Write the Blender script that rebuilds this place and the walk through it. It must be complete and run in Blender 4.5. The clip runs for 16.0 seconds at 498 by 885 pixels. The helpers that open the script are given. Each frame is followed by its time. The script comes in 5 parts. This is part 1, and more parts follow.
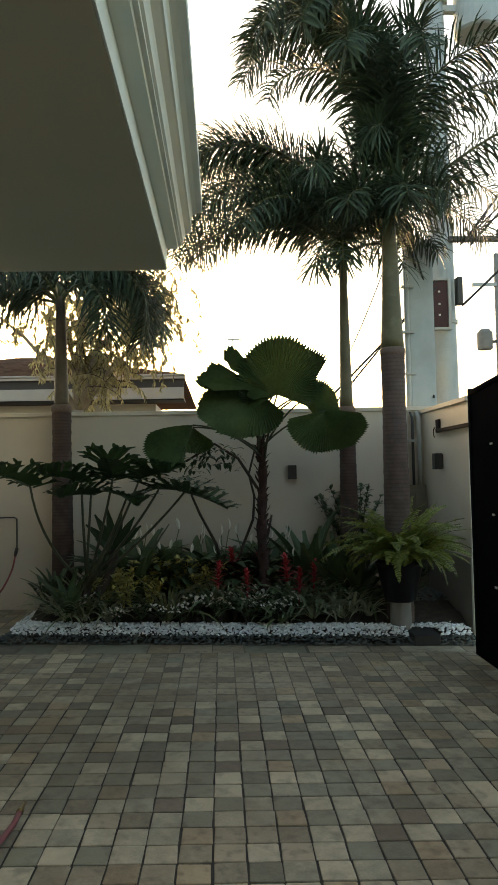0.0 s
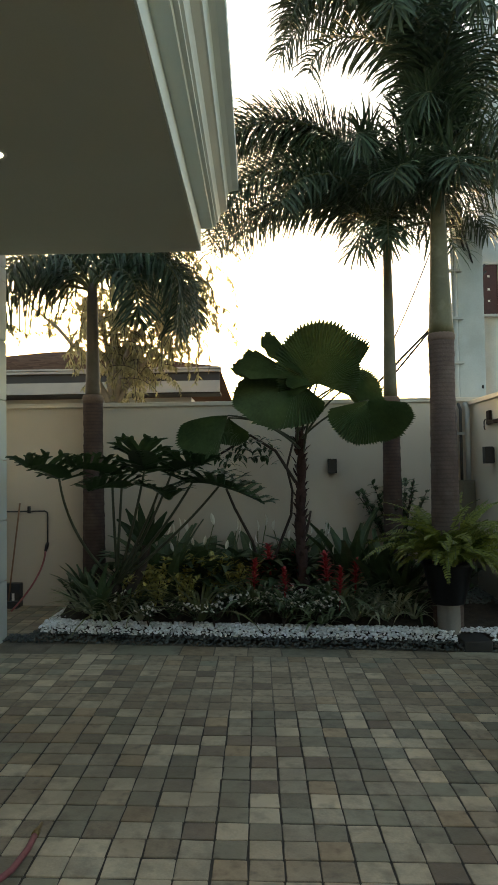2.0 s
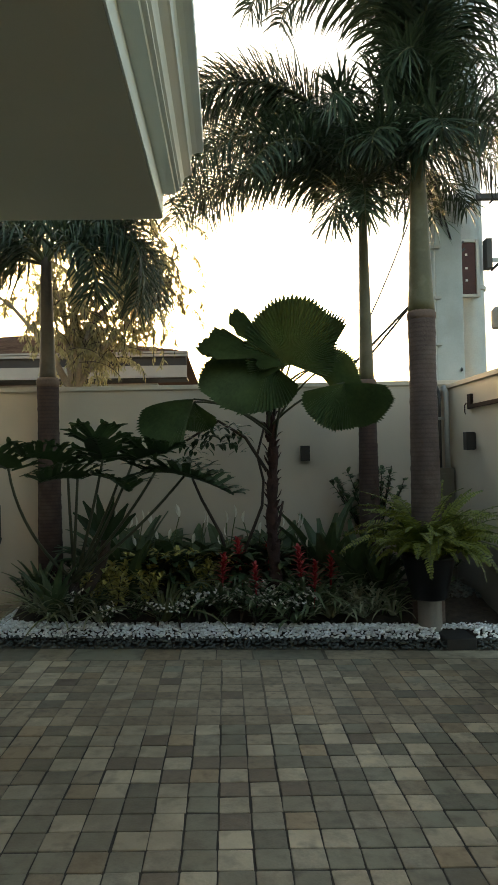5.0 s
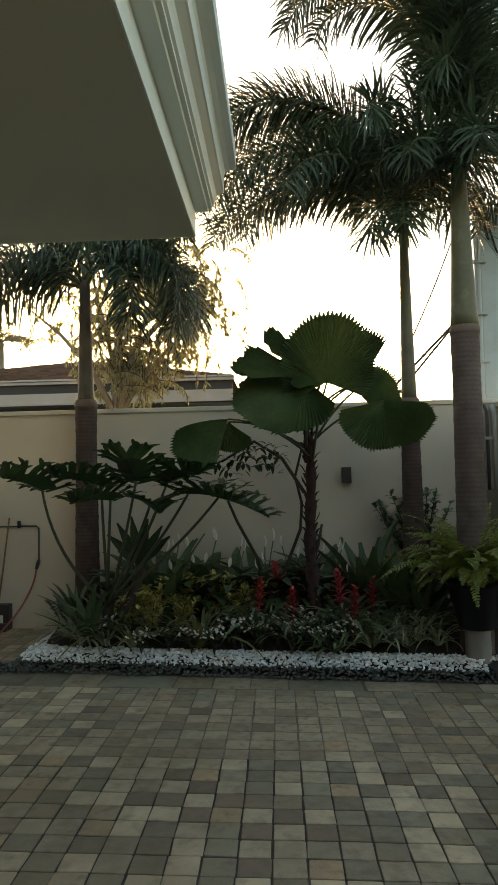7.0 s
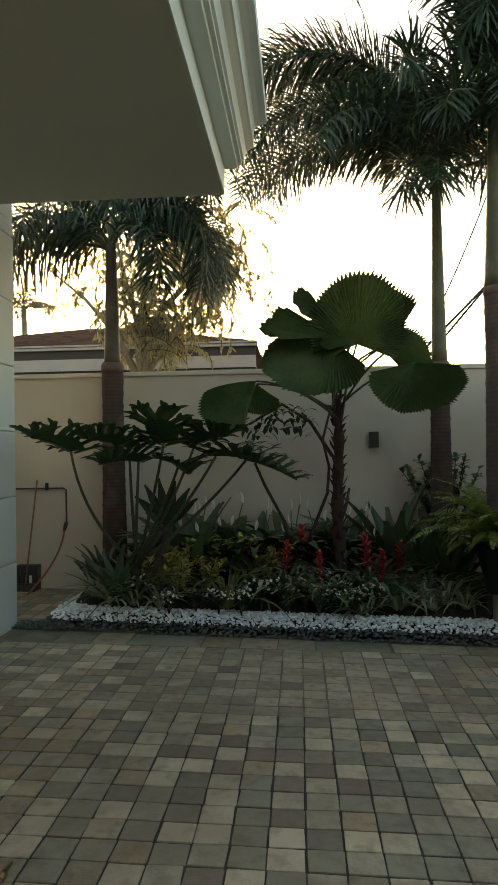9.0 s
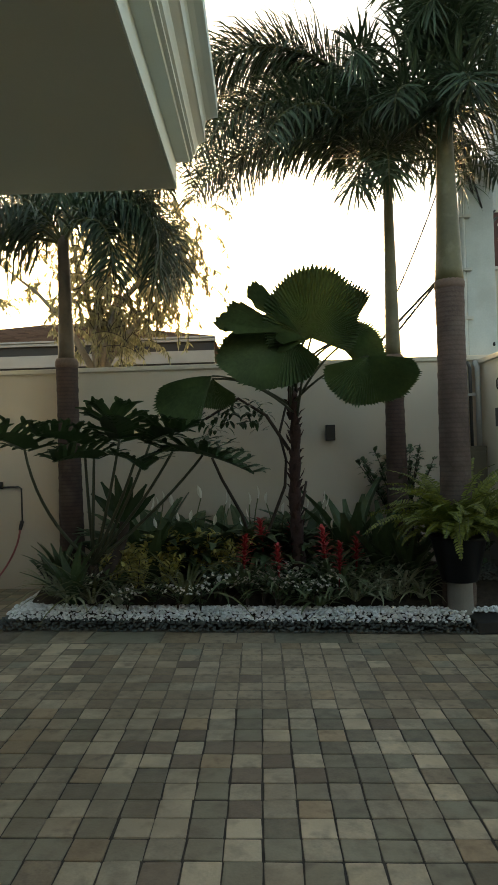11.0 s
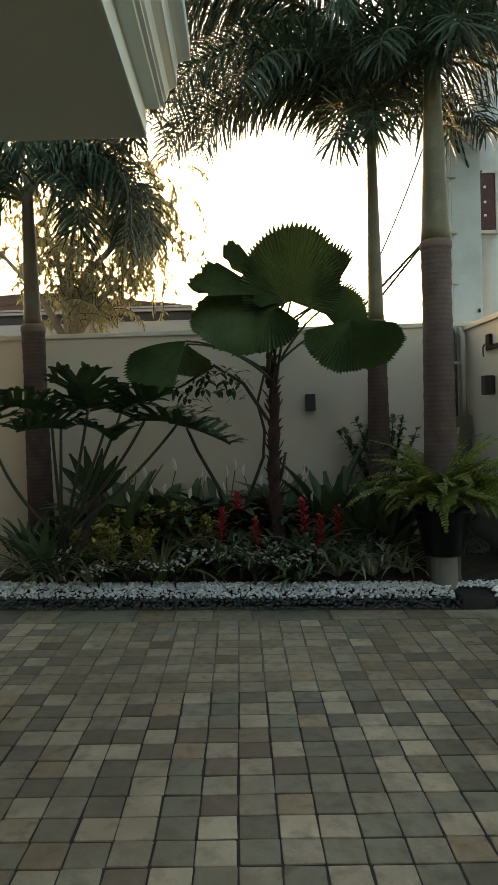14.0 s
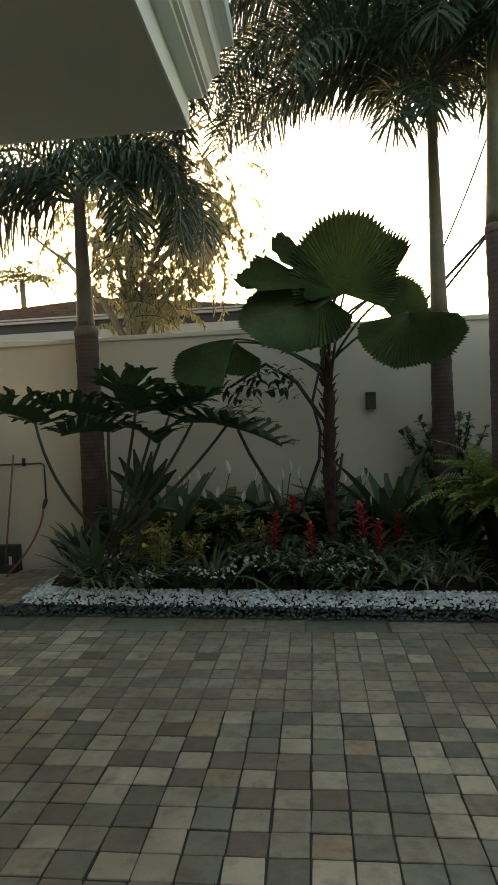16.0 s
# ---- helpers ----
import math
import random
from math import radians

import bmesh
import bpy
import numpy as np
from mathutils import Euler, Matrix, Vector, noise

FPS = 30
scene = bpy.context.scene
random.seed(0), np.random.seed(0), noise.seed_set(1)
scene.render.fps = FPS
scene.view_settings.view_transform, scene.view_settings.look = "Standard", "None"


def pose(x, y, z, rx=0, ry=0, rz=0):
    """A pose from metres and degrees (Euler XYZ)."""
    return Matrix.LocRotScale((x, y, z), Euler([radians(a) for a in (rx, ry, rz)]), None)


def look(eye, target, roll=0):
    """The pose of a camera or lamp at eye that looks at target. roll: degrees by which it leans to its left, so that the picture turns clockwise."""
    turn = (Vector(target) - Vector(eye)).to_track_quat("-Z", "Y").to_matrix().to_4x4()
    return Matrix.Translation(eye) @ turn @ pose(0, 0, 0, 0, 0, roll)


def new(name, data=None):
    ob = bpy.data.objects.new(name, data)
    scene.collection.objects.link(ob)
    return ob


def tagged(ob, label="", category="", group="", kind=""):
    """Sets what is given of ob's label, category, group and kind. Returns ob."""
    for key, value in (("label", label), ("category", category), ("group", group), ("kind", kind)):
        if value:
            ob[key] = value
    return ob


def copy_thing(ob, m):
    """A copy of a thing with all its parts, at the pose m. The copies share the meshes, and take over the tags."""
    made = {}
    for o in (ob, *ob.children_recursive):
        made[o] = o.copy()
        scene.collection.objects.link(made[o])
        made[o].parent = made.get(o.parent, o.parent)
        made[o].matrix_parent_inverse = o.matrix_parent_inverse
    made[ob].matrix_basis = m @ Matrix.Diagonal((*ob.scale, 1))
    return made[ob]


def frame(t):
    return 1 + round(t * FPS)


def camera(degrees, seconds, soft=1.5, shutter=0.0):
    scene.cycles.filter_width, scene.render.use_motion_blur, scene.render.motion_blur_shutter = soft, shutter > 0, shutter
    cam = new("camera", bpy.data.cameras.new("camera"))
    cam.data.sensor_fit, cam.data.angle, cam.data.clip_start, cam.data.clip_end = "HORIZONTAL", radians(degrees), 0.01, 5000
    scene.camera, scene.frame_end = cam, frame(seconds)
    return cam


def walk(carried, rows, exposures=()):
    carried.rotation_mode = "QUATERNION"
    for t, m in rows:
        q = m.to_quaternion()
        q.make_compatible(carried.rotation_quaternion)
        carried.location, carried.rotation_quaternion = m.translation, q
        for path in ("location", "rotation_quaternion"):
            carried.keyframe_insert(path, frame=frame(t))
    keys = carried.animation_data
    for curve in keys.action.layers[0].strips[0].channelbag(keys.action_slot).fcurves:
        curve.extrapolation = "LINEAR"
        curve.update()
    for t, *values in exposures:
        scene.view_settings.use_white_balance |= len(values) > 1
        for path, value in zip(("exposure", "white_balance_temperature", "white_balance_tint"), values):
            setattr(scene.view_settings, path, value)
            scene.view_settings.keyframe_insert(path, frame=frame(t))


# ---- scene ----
cam = camera(39.5, 16.0, soft=1.5)
EXPOSURE = 2.32
PATH = [
    (0, (-0.08, -3.656, 1.677), (0.001, -1.659, 1.761), -1.2),
    (0.5, (-0.062, -3.601, 1.661), (0.008, -1.603, 1.707), -1.3),
    (1, (-0.091, -3.381, 1.623), (0.04, -1.387, 1.713), -0.1),
    (1.5, (-0.126, -3.305, 1.653), (-0.04, -1.307, 1.706), -0.1),
    (2, (-0.083, -3.283, 1.65), (-0.107, -1.285, 1.724), -0.9),
    (2.5, (-0.036, -3.25, 1.627), (-0.089, -1.253, 1.716), -1.3),
    (3, (0.032, -3.226, 1.606), (-0.04, -1.228, 1.556), -1.1),
    (3.5, (0.031, -3.118, 1.581), (-0.059, -1.121, 1.523), -1.0),
    (4, (-0.015, -2.964, 1.616), (0.011, -0.966, 1.68), -0.7),
    (4.5, (-0.103, -2.871, 1.659), (-0.036, -0.872, 1.685), -1.2),
    (6.8, (0.086, -2.609, 1.607), (0.042, -0.613, 1.722), -1.4),
    (7, (0.069, -2.624, 1.616), (-0.015, -0.629, 1.728), -1.3),
    (7.5, (0.043, -2.614, 1.609), (-0.133, -0.624, 1.719), -1.9),
    (8, (0.006, -2.619, 1.618), (-0.173, -0.629, 1.716), -1.1),
    (8.5, (-0.014, -2.613, 1.604), (-0.177, -0.62, 1.652), -0.8),
    (9, (-0.001, -2.59, 1.561), (-0.145, -0.596, 1.585), -0.9),
    (9.5, (0.015, -2.609, 1.569), (-0.123, -0.614, 1.585), -1.3),
    (10, (0.038, -2.597, 1.555), (-0.055, -0.599, 1.561), -1.8),
    (10.2, (0.035, -2.593, 1.554), (-0.036, -0.595, 1.563), -1.5),
    (12.3, (0.083, -2.599, 1.549), (0.082, -0.599, 1.549), -2.5),
    (12.5, (0.097, -2.611, 1.555), (0.067, -0.611, 1.515), -3.0),
    (13, (0.148, -2.556, 1.504), (0.052, -0.56, 1.436), -3.5),
    (13.5, (0.142, -2.461, 1.479), (0.061, -0.465, 1.374), -4.0),
    (14, (0.057, -2.303, 1.514), (0.081, -0.304, 1.445), -1.9),
    (14.5, (0.011, -2.206, 1.515), (0.051, -0.208, 1.463), -0.9),
    (15, (0.057, -2.172, 1.521), (-0.013, -0.174, 1.487), -2.1),
    (15.5, (0.215, -2.088, 1.505), (0.074, -0.095, 1.431), -2.3),
    (16, (0.226, -2.047, 1.507), (0.038, -0.057, 1.448), -2.7),
]
walk(cam, [(t, look(eye, target, roll)) for t, eye, target, roll in PATH], exposures=[(0.0, EXPOSURE, 7200, 10), (4.5, EXPOSURE, 7250, 10), (7.0, EXPOSURE + 0.05, 7500, 10), (10.2, EXPOSURE + 0.05, 7500, 10), (13.0, EXPOSURE + 0.05, 7350, 10), (16.0, EXPOSURE + 0.05, 7350, 10)])

# ---- world, sun ----
world = bpy.data.worlds.new("sky")
scene.world = world
world.use_nodes = True
wn = world.node_tree
sky = wn.nodes.new("ShaderNodeTexSky")
sky.sky_type = 'NISHITA'
sky.sun_disc = False
SUN_EL, SUN_AZ = radians(7), radians(-12)      # low, behind the garden wall
sky.sun_elevation = SUN_EL
sky.sun_rotation = SUN_AZ
sky.dust_density = 3.0
sky.air_density = 1.0
wn.links.new(sky.outputs[0], wn.nodes["Background"].inputs[0])
wn.nodes["Background"].inputs[1].default_value = 0.15
sun_data = bpy.data.lights.new("sun", 'SUN')
sun_data.energy, sun_data.angle, sun_data.color = 0.6, radians(10), (1.0, 0.80, 0.58)
sun = new("sun", sun_data)
sd = Vector((math.sin(SUN_AZ) * math.cos(SUN_EL), math.cos(SUN_AZ) * math.cos(SUN_EL), math.sin(SUN_EL)))
sun.matrix_world = look(sd * 60, (0, 0, 0))


# ---- materials ----
def mat(name, rgb, rough=0.7, metal=0.0, vary=0.25, scale=6.0, fine=60.0, bump=0.15, island=False, obrand=False,
        translucent=0.0, spec=0.5, stain=None, hue=0.0, dist=0.004, laid=False, rings=0.0):
    m = bpy.data.materials.new(name)
    m.use_nodes = True
    t = m.node_tree
    N, L = t.nodes, t.links
    b = N["Principled BSDF"]
    b.inputs["Roughness"].default_value = rough
    b.inputs["Metallic"].default_value = metal
    b.inputs["Specular IOR Level"].default_value = spec
    tc = N.new("ShaderNodeTexCoord")
    n1 = N.new("ShaderNodeTexNoise")
    n1.inputs["Scale"].default_value = scale
    n1.inputs["Detail"].default_value = 5
    n2 = N.new("ShaderNodeTexNoise")
    n2.inputs["Scale"].default_value = fine
    n2.inputs["Detail"].default_value = 3
    where = N.new("ShaderNodeNewGeometry").outputs["Position"] if laid else tc.outputs["Object"]
    for n in (n1, n2):
        L.new(where, n.inputs["Vector"])
    add = N.new("ShaderNodeMath")
    add.operation = 'MULTIPLY_ADD'
    L.new(n2.outputs[0], add.inputs[0])
    add.inputs[1].default_value = 0.5
    L.new(n1.outputs[0], add.inputs[2])
    last = add.outputs[0]
    if island or obrand:
        if island:
            g = N.new("ShaderNodeNewGeometry").outputs["Random Per Island"]
        else:
            g = N.new("ShaderNodeObjectInfo").outputs["Random"]
        a2 = N.new("ShaderNodeMath")
        a2.operation = 'MULTIPLY_ADD'
        L.new(g, a2.inputs[0])
        a2.inputs[1].default_value = 0.9
        L.new(last, a2.inputs[2])
        last = a2.outputs[0]
        lo, hi = 0.45, 1.5
    else:
        lo, hi = 0.45, 1.05
    ramp = N.new("ShaderNodeMapRange")
    ramp.inputs[1].default_value, ramp.inputs[2].default_value = lo, hi
    ramp.inputs[3].default_value, ramp.inputs[4].default_value = 0.0, 1.0
    L.new(last, ramp.inputs[0])
    mix = N.new("ShaderNodeMix")
    mix.data_type = 'RGBA'
    c0 = [max(0, c * (1 - vary)) for c in rgb]
    c1 = [min(1, c * (1 + vary)) for c in rgb]
    c1[0] = min(1, c1[0] * (1 + hue))
    c1[2] = c1[2] * (1 - hue)
    mix.inputs[6].default_value = (*c0, 1)
    mix.inputs[7].default_value = (*c1, 1)
    L.new(ramp.outputs[0], mix.inputs[0])
    col = mix.outputs[2]
    if stain:
        n3 = N.new("ShaderNodeTexNoise")
        n3.inputs["Scale"].default_value = stain[1]
        n3.inputs["Detail"].default_value = 6
        L.new(where, n3.inputs["Vector"])
        r3 = N.new("ShaderNodeMapRange")
        r3.inputs[1].default_value, r3.inputs[2].default_value = 0.52, 0.72
        r3.inputs[4].default_value = stain[2]
        L.new(n3.outputs[0], r3.inputs[0])
        mx = N.new("ShaderNodeMix")
        mx.data_type = 'RGBA'
        L.new(r3.outputs[0], mx.inputs[0])
        L.new(col, mx.inputs[6])
        mx.inputs[7].default_value = (*stain[0], 1)
        col = mx.outputs[2]
    if rings:                                 # close rings up a palm trunk
        wv = N.new("ShaderNodeTexWave")
        wv.bands_direction = 'Z'
        wv.inputs["Scale"].default_value = rings
        wv.inputs["Distortion"].default_value = 0.7
        wv.inputs["Detail"].default_value = 3
        wv.inputs["Detail Scale"].default_value = 2.5
        L.new(where, wv.inputs["Vector"])
        rr = N.new("ShaderNodeMapRange")
        rr.inputs[1].default_value, rr.inputs[2].default_value = 0.0, 0.45
        rr.inputs[3].default_value, rr.inputs[4].default_value = 0.34, 0.0
        L.new(wv.outputs[1], rr.inputs[0])
        mr = N.new("ShaderNodeMix")
        mr.data_type = 'RGBA'
        L.new(rr.outputs[0], mr.inputs[0])
        L.new(col, mr.inputs[6])
        mr.inputs[7].default_value = (*[c * 0.4 for c in rgb], 1)
        col = mr.outputs[2]
    if laid:                                  # broad brown dirt that wanders over many tiles
        n4 = N.new("ShaderNodeTexNoise")
        n4.inputs["Scale"].default_value = 1.7
        n4.inputs["Detail"].default_value = 7
        n4.inputs["Roughness"].default_value = 0.62
        L.new(where, n4.inputs["Vector"])
        r4 = N.new("ShaderNodeMapRange")
        r4.inputs[1].default_value, r4.inputs[2].default_value = 0.42, 0.70
        r4.inputs[4].default_value = 0.55
        dv = N.new("ShaderNodeVectorMath")
        dv.operation = 'DISTANCE'
        L.new(where, dv.inputs[0])
        dv.inputs[1].default_value = (-0.9, 0.8, 0.0)
        near = N.new("ShaderNodeMapRange")    # a muddy patch where water stands
        near.inputs[1].default_value, near.inputs[2].default_value = 0.3, 1.7
        near.inputs[3].default_value, near.inputs[4].default_value = 0.17, 0.0
        L.new(dv.outputs["Value"], near.inputs[0])
        both = N.new("ShaderNodeMath")
        both.operation = 'ADD'
        L.new(n4.outputs[0], both.inputs[0])
        L.new(near.outputs[0], both.inputs[1])
        L.new(both.outputs[0], r4.inputs[0])
        m4 = N.new("ShaderNodeMix")
        m4.data_type = 'RGBA'
        L.new(r4.outputs[0], m4.inputs[0])
        L.new(col, m4.inputs[6])
        m4.inputs[7].default_value = (0.185, 0.136, 0.083, 1)
        col = m4.outputs[2]
    L.new(col, b.inputs["Base Color"])
    if bump:
        bp = N.new("ShaderNodeBump")
        bp.inputs["Strength"].default_value = bump
        bp.inputs["Distance"].default_value = dist
        L.new(add.outputs[0], bp.inputs["Height"])
        L.new(bp.outputs[0], b.inputs["Normal"])
    if translucent:
        tr = N.new("ShaderNodeBsdfTranslucent")
        L.new(col, tr.inputs["Color"])
        ms = N.new("ShaderNodeMixShader")
        ms.inputs[0].default_value = translucent
        L.new(b.outputs[0], ms.inputs[1])
        L.new(tr.outputs[0], ms.inputs[2])
        L.new(ms.outputs[0], N["Material Output"].inputs[0])
    return m


PLASTER = mat("garden_wall_paint", (0.55, 0.48, 0.385), 0.9, vary=0.06, scale=1.2, fine=180, bump=0.25, stain=((0.36, 0.32, 0.26), 0.9, 0.35))
PLASTER_LIGHT = mat("right_wall_paint", (0.74, 0.66, 0.53), 0.9, vary=0.06, scale=1.3, fine=180, bump=0.25, stain=((0.48, 0.43, 0.35), 1.1, 0.3))
PLINTH = mat("plinth_paint", (0.30, 0.27, 0.22), 0.9, vary=0.12, scale=2, fine=150, bump=0.3)
COPING = mat("coping_paint", (0.58, 0.53, 0.44), 0.85, vary=0.1, scale=2, fine=120, bump=0.2, stain=((0.35, 0.3, 0.25), 2.0, 0.5))
COLUMN = mat("column_paint", (0.60, 0.62, 0.55), 0.8, vary=0.05, scale=2, fine=160, bump=0.15)
CORNICE = mat("cornice_paint", (0.69, 0.77, 0.74), 0.6, vary=0.05, scale=2, fine=120, bump=0.08)
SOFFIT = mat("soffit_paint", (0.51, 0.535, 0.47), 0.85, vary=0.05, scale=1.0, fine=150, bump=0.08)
HOUSE_PAINT = mat("house_paint", (0.55, 0.52, 0.45), 0.9, vary=0.06, scale=1.0, fine=100)
TILE_L = mat("tile_sand", (0.471, 0.429, 0.311), 0.6, vary=0.45, scale=14, fine=85, bump=0.8, obrand=True, hue=0.08, stain=((0.20, 0.165, 0.115), 9, 0.6), laid=True)
TILE_D = mat("tile_slate", (0.233, 0.218, 0.148), 0.55, vary=0.45, scale=14, fine=85, bump=0.8, obrand=True, stain=((0.13, 0.115, 0.085), 9, 0.7), laid=True)
TILE_M = mat("tile_grey", (0.364, 0.293, 0.19), 0.6, vary=0.45, scale=14, fine=85, bump=0.8, obrand=True, stain=((0.12, 0.1, 0.08), 16, 0.6), laid=True)
TILE_R = mat("tile_rust", (0.4, 0.297, 0.175), 0.6, vary=0.42, scale=14, fine=85, bump=0.8, obrand=True, stain=((0.2, 0.12, 0.07), 16, 0.6), laid=True)
TILE_B = mat("tile_brown", (0.212, 0.166, 0.113), 0.55, vary=0.42, scale=14, fine=85, bump=0.8, obrand=True, stain=((0.15, 0.12, 0.09), 16, 0.6), laid=True)
FAR_TONES = dict(
    L=mat("tile_sand_joined", (0.471, 0.429, 0.311), 0.6, vary=0.45, scale=14, fine=85, bump=0.8, island=True, hue=0.08, stain=((0.20, 0.165, 0.115), 9, 0.6), laid=True),
    D=mat("tile_slate_joined", (0.233, 0.218, 0.148), 0.55, vary=0.45, scale=14, fine=85, bump=0.8, island=True, stain=((0.13, 0.115, 0.085), 9, 0.7), laid=True),
    M=mat("tile_grey_joined", (0.364, 0.293, 0.19), 0.6, vary=0.45, scale=14, fine=85, bump=0.8, island=True, stain=((0.12, 0.1, 0.08), 16, 0.6), laid=True),
    R=mat("tile_rust_joined", (0.4, 0.297, 0.175), 0.6, vary=0.42, scale=14, fine=85, bump=0.8, island=True, stain=((0.2, 0.12, 0.07), 16, 0.6), laid=True),
    B=mat("tile_brown_joined", (0.212, 0.166, 0.113), 0.55, vary=0.42, scale=14, fine=85, bump=0.8, island=True, stain=((0.15, 0.12, 0.09), 16, 0.6), laid=True),
)
GROUT = mat("grout", (0.060, 0.051, 0.039), 0.95, vary=0.4, scale=8, fine=90, bump=0.6)
JOINT_SAND = mat("sand_joint", (0.20, 0.17, 0.125), 0.95, vary=0.45, scale=5, fine=90, bump=0.6)
GROUND = mat("ground_soil", (0.10, 0.09, 0.07), 0.95, vary=0.3, scale=0.5, fine=8, bump=0.3)
SOIL = mat("bed_soil", (0.05, 0.036, 0.025), 0.95, vary=0.5, scale=14, fine=90, bump=1.0, dist=0.02)
PEB_W = mat("white_pebble", (0.84, 0.81, 0.73), 0.6, vary=0.34, scale=20, fine=120, bump=0.2, island=True)
PEB_B = mat("dark_pebble", (0.075, 0.085, 0.075), 0.5, vary=0.5, scale=20, fine=120, bump=0.2, island=True)
BARK = mat("palm_bark", (0.105, 0.070, 0.056), 0.9, rings=7.5, vary=0.3, scale=7, fine=50, bump=0.8, stain=((0.15, 0.125, 0.10), 5, 0.5), dist=0.01)
BARK_DARK = mat("palm_bark_dark", (0.066, 0.040, 0.032), 0.9, rings=8.2, vary=0.3, scale=7, fine=50, bump=0.8, stain=((0.12, 0.095, 0.08), 5, 0.5), dist=0.01)
SHAFT = mat("palm_crownshaft", (0.098, 0.086, 0.036), 0.55, vary=0.2, scale=4, fine=40, bump=0.2, stain=((0.26, 0.22, 0.14), 6, 0.5))
SHAFT_DARK = mat("palm_crownshaft_dark", (0.105, 0.092, 0.046), 0.55, vary=0.25, scale=4, fine=40, bump=0.2, stain=((0.18, 0.14, 0.09), 6, 0.5))
SHAFT_BROWN = mat("palm_crownshaft_brown", (0.075, 0.055, 0.034), 0.6, vary=0.3, scale=4, fine=40, bump=0.3, stain=((0.13, 0.10, 0.07), 6, 0.5))
RING = mat("palm_leaf_scar", (0.15, 0.10, 0.075), 0.9, vary=0.25, scale=10, fine=60, bump=0.5)
FROND = mat("palm_leaflet", (0.038, 0.062, 0.036), 0.45, vary=0.5, scale=3, fine=30, bump=0.0, island=True, translucent=0.06, hue=0.05, spec=0.35)
RACHIS = mat("palm_rachis", (0.09, 0.10, 0.04), 0.5, vary=0.25, scale=6, fine=50, bump=0.2)
FAN = mat("fan_leaf", (0.054, 0.090, 0.036), 0.38, vary=0.5, scale=3, fine=30, bump=0.1, translucent=0.18, hue=0.06, spec=0.4)
FAN_TRUNK = mat("fan_palm_fibre", (0.045, 0.021, 0.016), 0.95, vary=0.45, scale=12, fine=60, bump=1.0, dist=0.012)
PETIOLE = mat("petiole_green", (0.10, 0.12, 0.045), 0.5, vary=0.25, scale=6, fine=40, bump=0.1)
DARK_PETIOLE = mat("petiole_dark", (0.055, 0.06, 0.03), 0.5, vary=0.3, scale=6, fine=40, bump=0.1)
PHILO = mat("philodendron_leaf", (0.028, 0.052, 0.020), 0.45, spec=0.35, vary=0.4, scale=5, fine=40, bump=0.1, island=True, translucent=0.18)
DARK_LEAF = mat("dark_leaf", (0.064, 0.100, 0.042), 0.42, spec=0.45, vary=0.5, scale=5, fine=40, bump=0.1, island=True, translucent=0.15)
BROM_LEAF = mat("bromeliad_leaf", (0.13, 0.175, 0.08), 0.35, vary=0.45, scale=5, fine=40, bump=0.1, island=True, translucent=0.15)
RED_BRACT = mat("red_bract", (0.42, 0.045, 0.048), 0.45, vary=0.3, scale=8, fine=40, bump=0.1, island=True, translucent=0.2)
CROTON = mat("croton_leaf", (0.32, 0.34, 0.12), 0.4, vary=0.55, scale=6, fine=40, bump=0.1, island=True, translucent=0.2, hue=0.2)
SPIDER = mat("variegated_leaf", (0.34, 0.36, 0.23), 0.4, vary=0.5, scale=5, fine=40, bump=0.0, island=True, translucent=0.2)
STRAP = mat("strap_leaf", (0.14, 0.16, 0.065), 0.4, vary=0.4, scale=5, fine=40, bump=0.0, island=True, translucent=0.2, hue=0.1)
FERN = mat("fern_leaf", (0.175, 0.225, 0.045), 0.5, vary=0.4, scale=5, fine=40, bump=0.0, island=True, translucent=0.3, hue=0.12)
WHITE_FLOWER = mat("white_petal", (0.80, 0.77, 0.68), 0.6, vary=0.1, scale=20, fine=60, bump=0.0, translucent=0.2)
TREE_LEAF = mat("tree_leaf", (0.25, 0.235, 0.13), 0.5, vary=0.5, scale=1, fine=10, bump=0.0, island=True, translucent=0.65, hue=0.08)
TREE_BARK = mat("tree_bark", (0.27, 0.22, 0.16), 0.9, vary=0.3, scale=5, fine=40, bump=0.6)
TWIG = mat("twig_bark", (0.055, 0.039, 0.029), 0.9, vary=0.3, scale=10, fine=60, bump=0.5)
POT = mat("black_glazed_pot", (0.008, 0.008, 0.009), 0.4, spec=0.25, vary=0.3, scale=6, fine=40, bump=0.05)
PEDESTAL = mat("pedestal_concrete", (0.22, 0.205, 0.18), 0.85, vary=0.15, scale=5, fine=90, bump=0.3)
PIT_DARK = mat("dark_pit_slab", (0.032, 0.030, 0.026), 0.7, vary=0.3, scale=5, fine=70, bump=0.4)
BLACK_STEEL = mat("black_gate_paint", (0.008, 0.008, 0.009), 0.8, spec=0.0, vary=0.3, scale=3, fine=80, bump=0.05)
BRONZE = mat("dark_bronze", (0.03, 0.027, 0.024), 0.45, metal=0.3, vary=0.2, scale=6, fine=80, bump=0.05)
IRON = mat("rusty_iron", (0.030, 0.019, 0.015), 0.85, spec=0.15, vary=0.3, scale=8, fine=70, bump=0.3)
RIVET = mat("bright_rivet", (0.75, 0.74, 0.70), 0.35, metal=0.6, vary=0.1, scale=9, fine=60, bump=0.0)
POLE = mat("galvanised_pole", (0.42, 0.46, 0.45), 0.55, metal=0.15, vary=0.12, scale=3, fine=50, bump=0.1, stain=((0.3, 0.3, 0.27), 2.5, 0.4))
